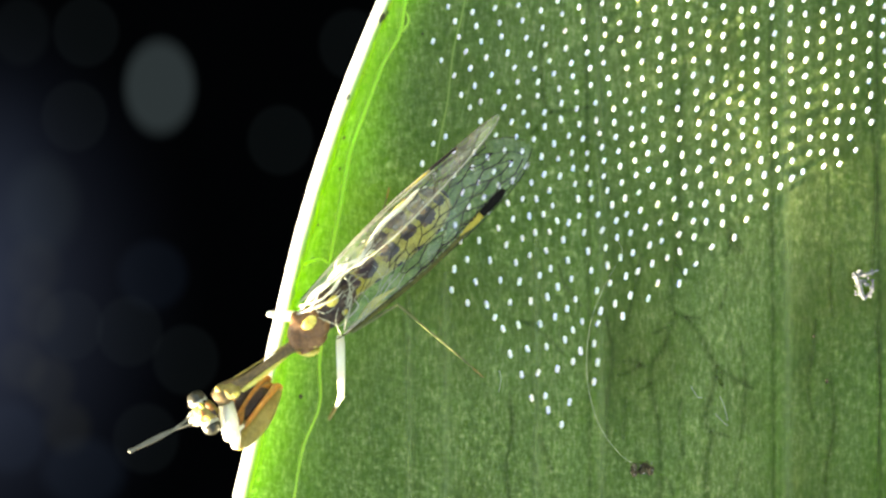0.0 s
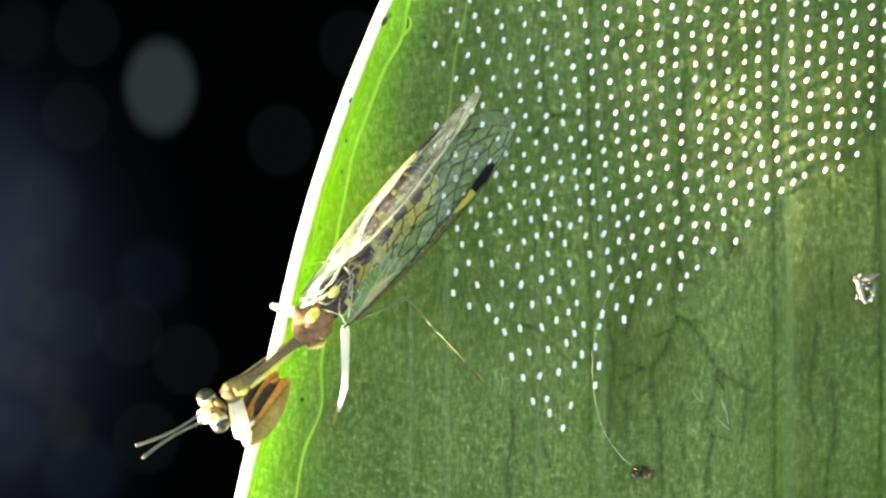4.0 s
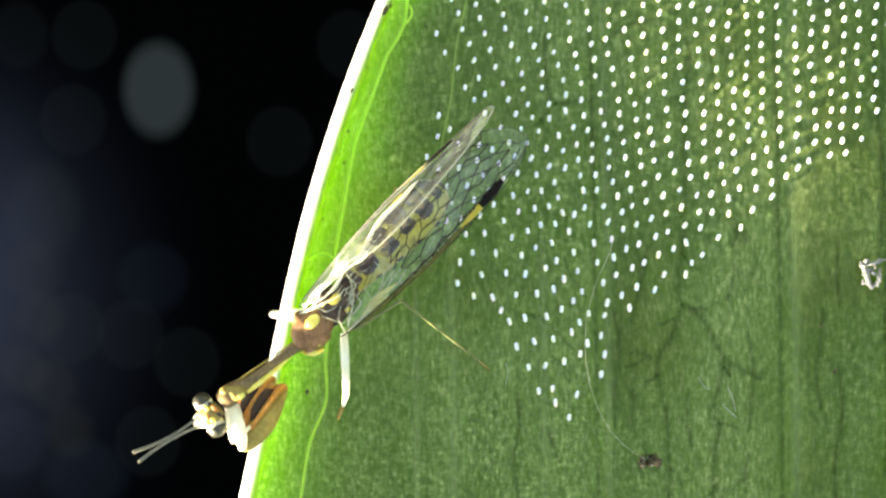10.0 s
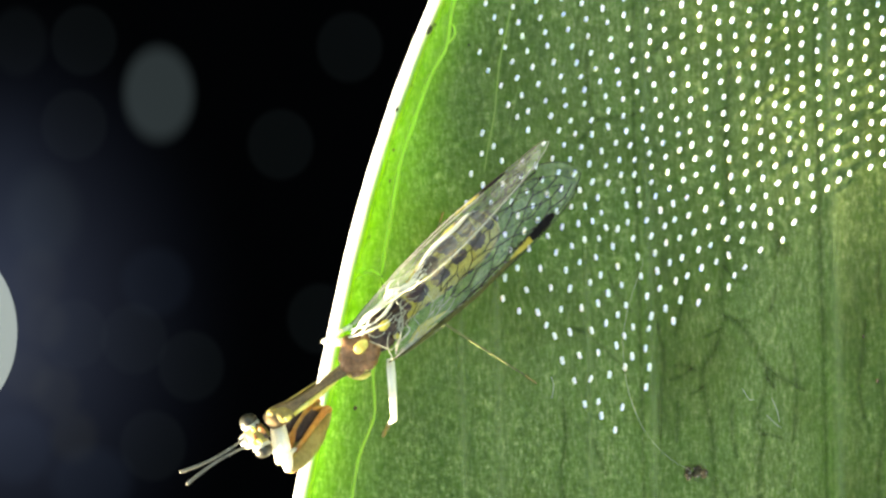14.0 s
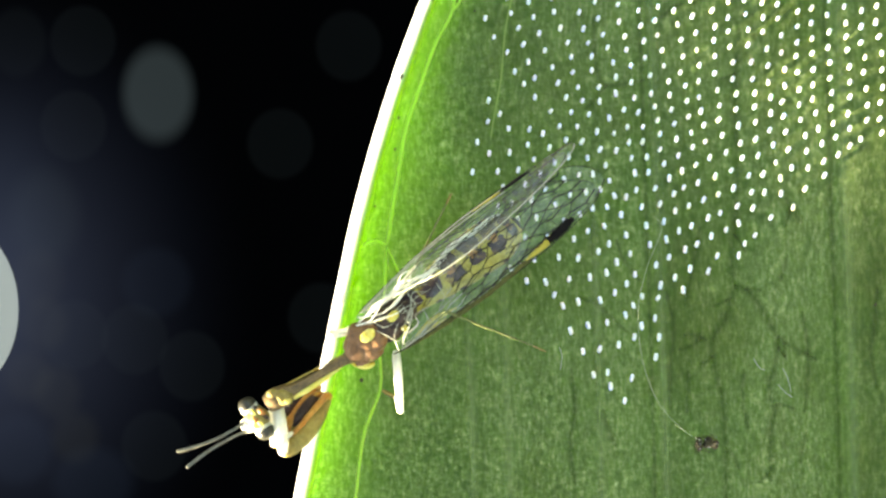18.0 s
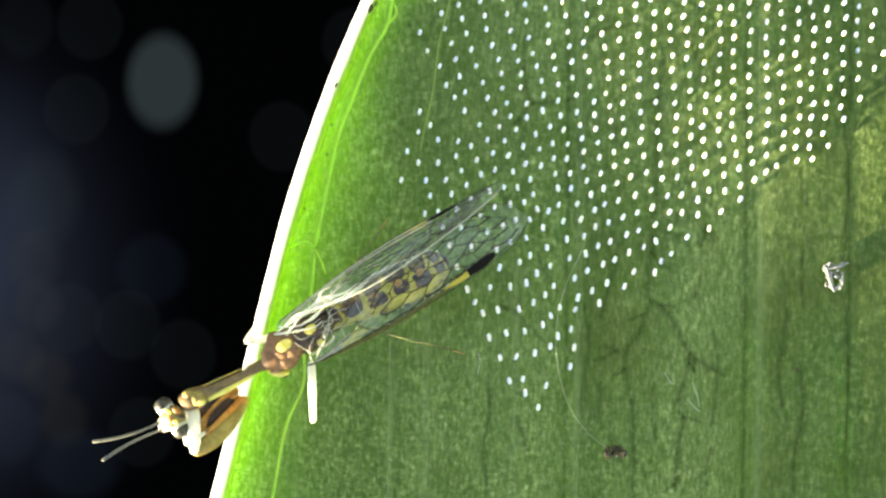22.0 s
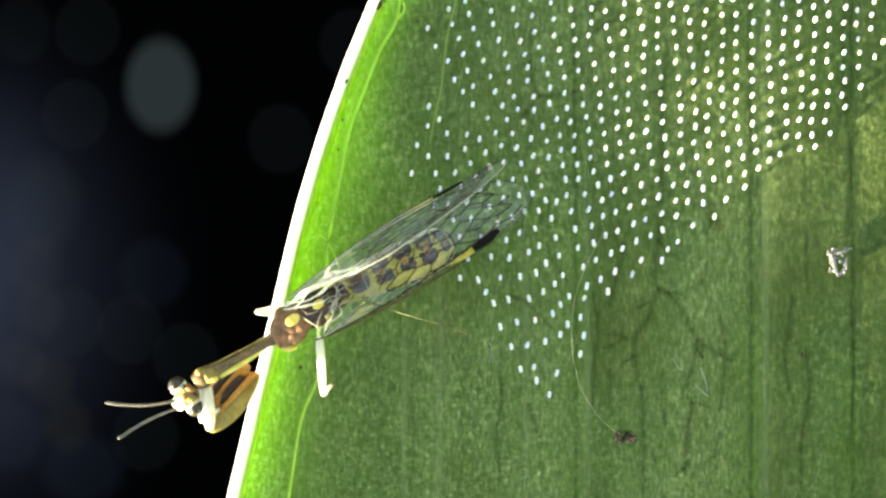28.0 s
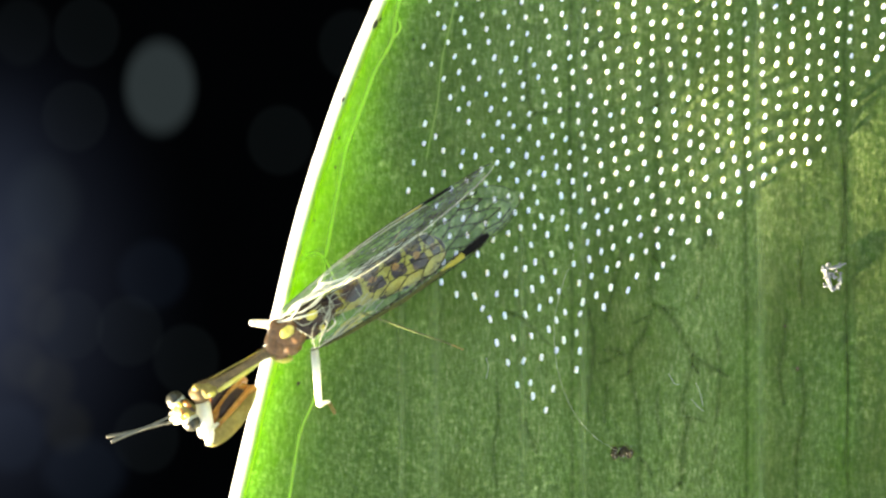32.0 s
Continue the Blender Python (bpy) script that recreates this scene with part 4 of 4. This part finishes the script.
def build_wing(name, base, tip, width, hand, steep, fore):
    """A long clear wing: hand +1 has its front edge to the insect's right. steep: how far the blade stands up, in radians."""
    axis = tip - base
    length = axis.length
    x = axis.normalized()
    flat = Vector((0, 0, 1)).cross(x).normalized()
    ang = steep
    rear = (flat * math.cos(ang) + Vector((0, 0, 1)) * math.sin(ang)) * hand if hand > 0 else None
    if hand < 0:
        rear = (flat * -math.cos(ang) + Vector((0, 0, 1)) * math.sin(ang))
    n = x.cross(rear).normalized()
    w = width * MM

    def taper(s, start, power):
        return math.sqrt(max(0.0, 1 - max(0.0, (s - start) / (1 - start)) ** power))

    def front(s):
        return -w * (0.37 if hand > 0 else 0.5) * min(1.0, s / (0.4 if hand > 0 else 0.28)) ** (0.8 if hand > 0 else 0.6) * (taper(s, 0.6, 2) if hand > 0 else taper(s, 0.5, 1.3))

    def back(s):
        return w * (0.10 + 0.90 * math.sin(math.pi * min(1.0, 0.08 + s * 0.56)) ** 1.2) * (taper(s, 0.62, 2.4) if hand > 0 else taper(s, 0.45, 1.2)) * min(1, 0.25 + 2.2 * s)

    def place(s, r, lift=0.0):
        """r from 0 at the front edge to 1 at the rear edge."""
        s, r = float(s), float(r)
        v = front(s) * (1 - r) + back(s) * r
        camber = 0.05 * w * math.sin(math.pi * r) + 0.02 * w * math.sin(9 * s + 5 * r)
        return base + x * (s * length) + rear * v + n * (camber + lift)
    cols, rowsn = 34, 9
    bm = bmesh.new()
    grid = [[bm.verts.new(place(i / cols, j / rowsn)) for j in range(rowsn + 1)] for i in range(cols + 1)]
    for i in range(cols):
        for j in range(rowsn):
            bm.faces.new((grid[i][j], grid[i + 1][j], grid[i + 1][j + 1], grid[i][j + 1]))
    bmesh.ops.remove_doubles(bm, verts=bm.verts, dist=2e-6)
    wing = part(name, bm, M["sunlit_film" if hand < 0 and fore else "membrane"], fly, "clear netted wing with a black and yellow mark" if fore else "clear netted hind wing", origin=base)
    dark, pale = bmesh.new(), bmesh.new()
    dense = fore and hand < 0
    thick = (0.034 if hand > 0 else 0.022) if fore else 0.018

    def line(points, r, bm):
        tube([place(s, q, 0.000008) for s, q in points], [r * MM] * len(points), 5, bm)
    # the thick front edge
    edge = np.linspace(0.0, 0.70, 30)
    if fore:
        # the left wing's front veins get a pale colour in place of sunlight
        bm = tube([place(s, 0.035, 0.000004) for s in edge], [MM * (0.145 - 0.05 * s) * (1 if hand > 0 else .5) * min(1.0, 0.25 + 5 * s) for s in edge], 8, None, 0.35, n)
        part("front_vein", bm, M["costa" if hand > 0 else "pale_vein"], wing, "olive-brown front edge of the wing" if hand > 0 else "front edge of the wing coloured pale as if sunlit")
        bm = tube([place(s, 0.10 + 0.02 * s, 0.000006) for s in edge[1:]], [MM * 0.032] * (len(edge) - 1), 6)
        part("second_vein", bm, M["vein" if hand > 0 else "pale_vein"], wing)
        for s in np.linspace(0.10, 0.62, 17):
            line([(s, 0.03), (s + 0.012, 0.105 + 0.02 * s)], 0.014, pale if hand > 0 else dark)
    line([(s, 0.0) for s in np.linspace(0.02, 0.995, 44)], 0.024, dark)
    # the left forewing's rear edge is paled as if catching the light
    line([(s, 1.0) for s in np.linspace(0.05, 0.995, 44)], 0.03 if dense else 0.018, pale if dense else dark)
    # a net of uneven six-sided cells
    rng = random.Random(3 if fore else 5)
    levels = (0.07, 0.16, 0.26, 0.37, 0.48, 0.59, 0.70, 0.80, 0.90) if dense else (0.12, 0.31, 0.50, 0.68, 0.85) if fore else (0.2, 0.5, 0.8)
    step = 0.036 if dense else 0.052 if fore else 0.1
    zig = 0.012 if dense else 0.035
    lines = []
    for k, q in enumerate(levels):
        nodes, s, j = [], 0.03 + 0.02 * (k % 2), 0
        while s < 0.97 - 0.015 * k:
            spread = min(1.0, 0.22 + 1.7 * s)
            up = (j + k) % 2
            r = (q + (zig if up else -zig) + rng.uniform(-.6, .6) * zig) * spread
            nodes.append((s, max(0.03, r), up))
            s += step * rng.uniform(0.75, 1.3)
            j += 1
        lines.append(nodes)
        # veins near the root are paled, sunlight on them put into the colour
        pale_part = [m[:2] for m in nodes if m[0] < 0.36]
        dark_part = [m[:2] for m in nodes if m[0] > 0.30]
        line(pale_part, thick * .45, pale)
        line(dark_part, thick, dark)
    for k, nodes in enumerate(lines):
        for s, r, up in nodes:
            if up and k + 1 < len(lines):
                mate = min((m for m in lines[k + 1] if not m[2]), key=lambda m: abs(m[0] - s))
            elif up:
                mate = (s + 0.01, 1.0, 0)
            elif k == 0 and s > 0.1:
                mate = (s + 0.012, 0.03, 0)
            else:
                continue
            if abs(mate[0] - s) < step * 1.1:
                line([(s, r), mate[:2]], thick * (.36 if s < 0.33 else .8), pale if s < 0.33 else dark)
    part("vein_net", dark, M["vein" if hand > 0 or fore else "vein_grey"], wing)
    part("vein_net", pale, M["pale_vein"], wing)
    if fore:
        for a, b, mat, lab, r, rows in ((0.56, 0.69, M["mark"], "yellow base of the wing mark", .18 if hand > 0 else .11, (.08, .3, .52, .75, .92, 1, .95)),
                                        (0.675, 0.815, M["stigma"], "black wing mark", .25 if hand > 0 else .17, (.5, .78, .92, 1, 1, .82, .35))):
            pts = np.linspace(a, b, 7)
            bm = tube([place(s, 0.05, 0.00001) for s in pts], [r * MM * v for v in rows], 9, flat=.35, up=n)
            part("wing_mark", bm, mat, wing, lab)


LEGS = []


def build_leg(name, hip, knee, foot, thick, toe, pole, label, feet, skin="pale", toes="olive", shin_skin=None):
    """A walking leg of thigh, shin and foot, all built along +X and set by its joints."""
    a, b = (knee - hip).length, (foot - knee).length
    def bone(size, rows):
        return rod([(Vector((size * s, 0, 0)), r * thick) for s, r in rows], 9, 4)
    thigh = part(name, bone(a, ((0, .8), (.15, 1.1), (.6, 1.0), (.95, .8), (1, .7))), M[skin], fly, label)
    shin = part("tibia", bone(b, ((0, .75), (.08, .85), (.5, .6), (1, .5))), M[shin_skin or skin], thigh)
    claw = rod([(Vector((toe * s * MM, 0, 0)), r * thick) for s, r in ((0, .5), (.2, .6), (.45, .5), (.75, .55), (1, .35))], 8, 4)
    foot_part = part("tarsus", claw, M[toes], thigh, toes + " jointed foot")
    LEGS.append((thigh, shin, foot_part, hip, a, b, Vector(pole), feet))


def build_legs():
    W = lambda x, y, h=0.12: leaf_at(x, y, h)
    build_leg("mid_leg", here(598, 590, 3.2), here(607, 696, 3.6), W(598, 724) - HOME, .2, .8, (0.1, -1.0, 0.55), "middle leg coloured pale as if sunlit",
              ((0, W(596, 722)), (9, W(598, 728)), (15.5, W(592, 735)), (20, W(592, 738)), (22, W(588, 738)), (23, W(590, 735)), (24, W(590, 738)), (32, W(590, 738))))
    build_leg("hind_leg", here(618, 582, 3.1), here(700, 518, 3.6), W(838, 652) - HOME, .085, .75, (0.35, 0.75, 0.75), "slender straw-coloured hind leg",
              ((0, W(838, 652)), (25.5, W(836, 651)), (27.5, W(820, 632)), (32, W(818, 630))), "straw")
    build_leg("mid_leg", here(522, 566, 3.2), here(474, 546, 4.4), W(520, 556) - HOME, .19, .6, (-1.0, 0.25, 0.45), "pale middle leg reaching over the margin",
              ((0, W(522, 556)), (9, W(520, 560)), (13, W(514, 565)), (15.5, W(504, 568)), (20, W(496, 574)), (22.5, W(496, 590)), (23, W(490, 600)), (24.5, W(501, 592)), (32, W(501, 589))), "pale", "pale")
    # thigh takes the whitened straw as if glowing, the shin keeps plain straw
    build_leg("hind_leg", here(560, 528, 3.0), here(622, 440, 2.9), W(683, 352) - HOME, .10, .6, (0.5, -0.3, 0.3), "hind leg beyond the wings with its thigh whitened as if sunlit",
              ((0, W(683, 352)), (9, W(684, 358)), (15.5, W(690, 382)), (19, W(694, 395)), (21, W(706, 424)), (32, W(712, 432))), "pale", "olive", "straw")


# ---- build ----
build_backdrop()
build_glint()
build_leaf()
build_specks()
thread = build_thread()
PARTS = build_fly()
build_legs()
build_eggs()

for ob in [o for o in scene.objects if not o.parent and o not in (cam, sun, fly, thread)]:
    ob.matrix_basis = SLOPE @ ob.matrix_basis

# seconds, x, y in mm, heading of the body, of the abdomen on it, of the neck on it and turn of the head, in degrees
BODY = [
    (0, -6.71, -3.89, 32.2, 12.3, 188.4, 2.9),
    (0.5, -6.59, -3.71, 34.5, 12.9, 186.8, 1.0),
    (1, -6.47, -3.59, 34.3, 12.8, 186.6, 2.7),
    (1.5, -6.50, -3.48, 34.4, 12.9, 187.0, 2.1),
    (2, -6.61, -3.50, 35.0, 12.9, 186.5, 0.7),
    (2.5, -6.60, -3.58, 34.9, 12.8, 186.9, 1.9),
    (3, -6.63, -3.58, 35.0, 12.9, 186.8, 0.5),
    (3.5, -6.58, -3.48, 38.4, 13.7, 185.0, 0.3),
    (5.5, -6.71, -3.33, 36.7, 16.7, 187.4, -0.4),
    (6, -6.85, -3.54, 37.7, 14.8, 186.1, 1.1),
    (6.5, -6.82, -3.81, 38.2, 14.2, 185.8, -1.2),
    (7, -6.84, -3.76, 38.1, 14.7, 185.6, -0.2),
    (7.5, -6.82, -3.76, 38.1, 14.5, 186.1, 0.7),
    (8, -6.80, -3.76, 38.5, 14.2, 185.0, -0.2),
    (8.5, -6.81, -3.80, 38.5, 13.4, 184.7, -1.2),
    (9, -6.88, -3.84, 36.1, 13.3, 187.1, 0.0),
    (9.5, -6.85, -4.03, 35.6, 12.0, 186.6, 1.1),
    (10, -6.84, -4.12, 34.1, 12.7, 187.6, 1.4),
    (10.5, -6.95, -4.16, 34.0, 12.9, 188.0, 0.8),
    (11, -6.89, -4.16, 34.0, 12.9, 188.2, 0.8),
    (11.5, -6.84, -4.16, 34.3, 12.7, 187.2, 0.7),
    (12, -6.91, -4.16, 34.1, 12.7, 187.0, -1.0),
    (12.5, -7.00, -4.11, 33.0, 12.9, 188.3, 0.5),
    (13, -6.94, -4.40, 31.3, 12.5, 188.2, 2.2),
    (13.5, -6.92, -4.42, 30.8, 12.4, 188.7, -0.0),
    (14, -6.97, -4.44, 30.9, 12.3, 188.5, 2.2),
    (14.5, -6.97, -4.49, 31.2, 12.2, 188.2, 4.3),
    (15, -7.00, -4.48, 31.0, 12.3, 188.5, 1.3),
    (15.5, -7.07, -4.75, 29.4, 12.3, 189.4, 0.5),
    (17.5, -7.07, -5.13, 28.7, 9.1, 187.2, 12.6),
    (18, -6.99, -5.38, 25.7, 8.8, 188.2, 14.5),
    (18.5, -7.03, -5.43, 26.0, 8.5, 188.3, 13.0),
    (19, -7.06, -5.45, 26.0, 8.5, 188.5, 12.7),
    (19.5, -7.10, -5.49, 26.1, 8.5, 188.2, 13.0),
    (20, -7.13, -5.73, 24.9, 8.4, 189.0, 15.4),
    (20.5, -7.02, -5.89, 21.7, 7.8, 191.0, 17.9),
    (21, -7.06, -5.86, 21.7, 7.7, 190.9, 16.8),
    (21.5, -7.04, -5.92, 21.8, 7.6, 190.6, 17.3),
    (22, -7.19, -5.98, 22.2, 4.6, 190.5, 18.9),
    (22.5, -7.99, -6.44, 22.2, 4.5, 190.1, 19.5),
    (22.65, -8.44, -6.52, 21.6, 3.3, 190.8, 19.0),
    (22.8, -8.90, -6.60, 21.0, 2.0, 191.5, 18.5),
    (22.9, -9.31, -6.62, 20.5, 0.9, 192.2, 18.0),
    (23, -9.73, -6.65, 20.0, -0.2, 192.9, 17.4),
    (23.1, -9.82, -6.62, 19.9, -0.2, 193.0, 16.7),
    (23.2, -9.90, -6.60, 19.8, -0.2, 193.0, 16.0),
    (23.3, -9.70, -6.60, 19.8, -0.1, 193.5, 15.0),
    (23.4, -9.50, -6.60, 19.7, 0.0, 194.0, 14.0),
    (23.5, -8.94, -6.58, 19.7, 0.0, 194.6, 13.4),
    (23.6, -8.52, -6.24, 19.4, 0.5, 193.8, 15.2),
    (23.7, -8.10, -5.90, 19.2, 1.0, 193.0, 17.0),
    (23.85, -7.84, -5.45, 19.1, 1.7, 192.1, 18.4),
    (24, -7.57, -5.00, 19.0, 2.3, 191.2, 19.8),
    (24.5, -7.21, -5.33, 18.8, 2.0, 194.2, 21.0),
    (25, -7.23, -5.28, 18.7, 2.1, 193.9, 20.0),
    (25.5, -7.29, -5.34, 18.8, 2.5, 193.9, 19.6),
    (27.5, -7.52, -5.11, 21.3, 3.4, 193.5, 18.9),
    (28, -7.57, -5.12, 21.5, 3.4, 193.7, 18.6),
    (28.5, -7.66, -5.10, 21.7, 3.4, 193.6, 19.6),
    (29, -7.71, -5.05, 23.4, 3.9, 193.2, 18.8),
    (29.5, -7.76, -4.92, 23.2, 3.9, 193.7, 16.8),
    (30, -7.75, -4.92, 23.2, 4.2, 194.0, 16.4),
    (30.5, -7.79, -4.95, 23.4, 4.1, 194.2, 13.3),
    (31, -7.74, -4.93, 23.6, 4.2, 193.5, 14.9),
    (31.5, -7.75, -4.92, 23.9, 4.8, 193.6, 14.5),
    (32, -7.72, -4.83, 23.6, 4.6, 193.7, 13.2),

]


def motions():
    base = BODY_AT_9
    def body_pose(row):
        t, x, y, a = row[:4]
        return Matrix.Translation((x * MM, y * MM, HOME.z)) @ pose(0, 0, 0, 0, 0, a - base[3])
    walk(fly, [(r[0], SLOPE @ body_pose(r)) for r in BODY])
    neck_at, head_at = ORIGIN[PARTS["neck"].name], ORIGIN[PARTS["head"].name]
    ab_at = ORIGIN[PARTS["abdomen"].name]

    def pitch(t):
        """How far the neck bows down while the insect cleans its forelegs."""
        rows = ((0, 0), (22.6, 0), (22.9, 2), (23.02, 8), (23.12, 45), (23.2, 80), (23.42, 82), (23.52, 38), (23.65, 29), (23.9, 27), (24.1, 20), (25.5, 18), (27.5, 4), (28, 0), (32, 0))
        for (t0, v0), (t1, v1) in zip(rows, rows[1:]):
            if t0 <= t <= t1:
                return v0 + (v1 - v0) * (t - t0) / (t1 - t0)
        return 0
    def reach(t):
        """0 with the forelegs folded, 1 while they are stretched back along the neck."""
        return max(0.0, min(1.0, (t - 22.5) / 0.45, (24.1 - t) / 0.3))

    def tuck(t):
        """1 while the forelegs are drawn back under the neck, after the cleaning."""
        return max(0.0, min(1.0, (t - 23.8) / 0.2, (24.9 - t) / 0.5))

    def lift(t):
        """1 while they come forward again, with the thighs hanging beside the margin."""
        return max(0.0, min(1.0, (t - 24.2) / 0.6, (27.5 - t) / 2.1))
    tail = (here(746, 337, 2.6) - ab_at).normalized().cross(Vector((0, 0, 1))).normalized()
    walk(PARTS["abdomen"], [(r[0], Matrix.Translation(ab_at) @ pose(0, 0, 0, 0, 0, r[4] - base[4]) @ Matrix.Rotation(radians(-0.17 * pitch(r[0])), 4, tail)) for r in BODY])
    along = (head_at - neck_at).normalized()
    hinge = along.cross(Vector((0, 0, 1))).normalized()

    def neck_pose(r):
        turn = pose(0, 0, 0, 0, 0, r[5] - base[5]) @ Matrix.Rotation(radians(-pitch(r[0])), 4, hinge)
        return Matrix.Translation(neck_at) @ turn

    walk(PARTS["neck"], [(r[0], neck_pose(r)) for r in BODY])
    rest = Matrix.Translation(neck_at)
    carry = lambda r: neck_pose(r) @ rest.inverted()
    walk(PARTS["head"], [(r[0], carry(r) @ Matrix.Translation(head_at) @ pose(0, 0, 0, 0, 0, r[6] - base[6])) for r in BODY])
    for hip, thigh, right, shoulder in PARTS["arms"]:
        spots = [here(*p) for p in FORELEG[right]]
        keys = ([], [])
        for r in BODY:
            k = reach(r[0])
            joint = spots[0].lerp(spots[2], k)
            way = (spots[1] - spots[0]).normalized().slerp((spots[3] - spots[2]).normalized(), k)
            for share, (p, q) in ((lift(r[0]), spots[6:8]), (tuck(r[0]), spots[4:6])):
                joint = joint.lerp(p, share)
                way = way.slerp((q - p).normalized(), share)
            keys[0].append((r[0], carry(r) @ Matrix.Translation(shoulder) @ turn_to(joint - shoulder).to_4x4()))
            bow = max(0.0, min(1.0, (pitch(r[0]) - 30) / 50))
            p, q = (here(*m) for m in (((547.9, 662.5, 3.2), (646.0, 608.0, 3.6)) if right else ((527.9, 636.5, 3.2), (542.3, 487.5, 3.6))))
            way = way.lerp((q - p).normalized(), bow).normalized()
            swing = rest @ pose(0, 0, 0, 0, 0, r[5] - base[5]) @ rest.inverted()
            spot = (carry(r) @ joint).lerp(swing @ p, bow)
            keys[1].append((r[0], Matrix.Translation(spot) @ swing.to_3x3().to_4x4() @ turn_to(way).to_4x4()))
        walk(hip, keys[0])
        walk(thigh, keys[1])
    # antennae sway, degrees over the head
    for ob, rows in zip(PARTS["feelers"], FEELERS):
        o = ob.location.copy()
        walk(ob, [(t, Matrix.Translation(o) @ pose(0, 0, 0, 0, 0, a)) for t, a in rows])
    tie = SLOPE @ Matrix.Translation(ORIGIN[thread.name])
    # seconds, swing in the leaf's plane and flip about the thread's own line, in degrees
    sway = ((0, -4, 0), (3.5, -4, 0), (4.8, -12, 60), (5.5, -24, 130), (6, -19, 180), (6.4, -8, 90), (7, 3, 0), (9, 0, 0), (15, 4, 0), (18, 1, 0), (21, 1, 0), (23, -1, 0), (25, 0, 0), (28, -3, 0), (28.4, -6, 60), (28.7, -17, 120), (29, -26, 180), (29.3, -17, 120), (29.6, -3, 60), (30, 5, 0), (31, 5, 0), (32, 4, 0))
    line = Vector((-64, 398, 0)).normalized()
    walk(thread, [(t, tie @ pose(0, 0, 0, 0, 0, a) @ Matrix.Rotation(radians(f), 4, line)) for t, a, f in sway])
    # legs keep their feet on the leaf
    for thigh, shin, foot, hip, a, b, pole, feet in LEGS:
        rows = ([], [], [])
        for r in BODY:
            m = body_pose(r)
            start = m @ hip
            spot = [Vector(np.array(p0) + (np.array(p1) - np.array(p0)) * (r[0] - t0) / (t1 - t0)) for (t0, p0), (t1, p1) in zip(feet, feet[1:]) if t0 <= r[0] <= t1][0]
            d = spot - start
            dist = min(d.length, (a + b) * 0.995)
            d = d.normalized()
            c = (a * a + dist * dist - b * b) / (2 * a * dist)
            up = (pole - d * pole.dot(d)).normalized()
            knee = start + d * (a * c) + up * (a * math.sqrt(max(0, 1 - c * c)))
            end = knee + (spot - knee).normalized() * b
            flat = Vector((spot.x - knee.x, spot.y - knee.y, -0.02 * b)).normalized()
            world_thigh = Matrix.Translation(start) @ turn_to(knee - start).to_4x4()
            rows[0].append((r[0], m.inverted() @ world_thigh))
            rows[1].append((r[0], world_thigh.inverted() @ Matrix.Translation(knee) @ turn_to(end - knee).to_4x4()))
            rows[2].append((r[0], world_thigh.inverted() @ Matrix.Translation(end) @ turn_to(flat).to_4x4()))
        for ob, keys in zip((thigh, shin, foot), rows):
            walk(ob, keys)


BODY_AT_9 = [r for r in BODY if r[0] == 9][0]
FEELERS = (((0, 2), (3.5, 0), (6, -6), (9, 0), (13, 1), (15.5, 0), (19, -15), (22, -18), (22.8, -30), (23.1, -58), (23.6, -28), (24.4, -20), (25, -36), (25.5, -46), (28, -36), (29, -48), (30, -34), (31, -22), (32, -16)),
           ((0, -6), (3.5, 0), (6, 4), (9, 0), (13, 3), (15.5, 2), (19, -8), (22, -10), (22.8, -12), (23.1, -14), (23.6, -14), (24, -24), (25, -22), (25.5, -13), (28, -13), (29, -24), (30, -12), (31, -14), (32, -20)))
motions()
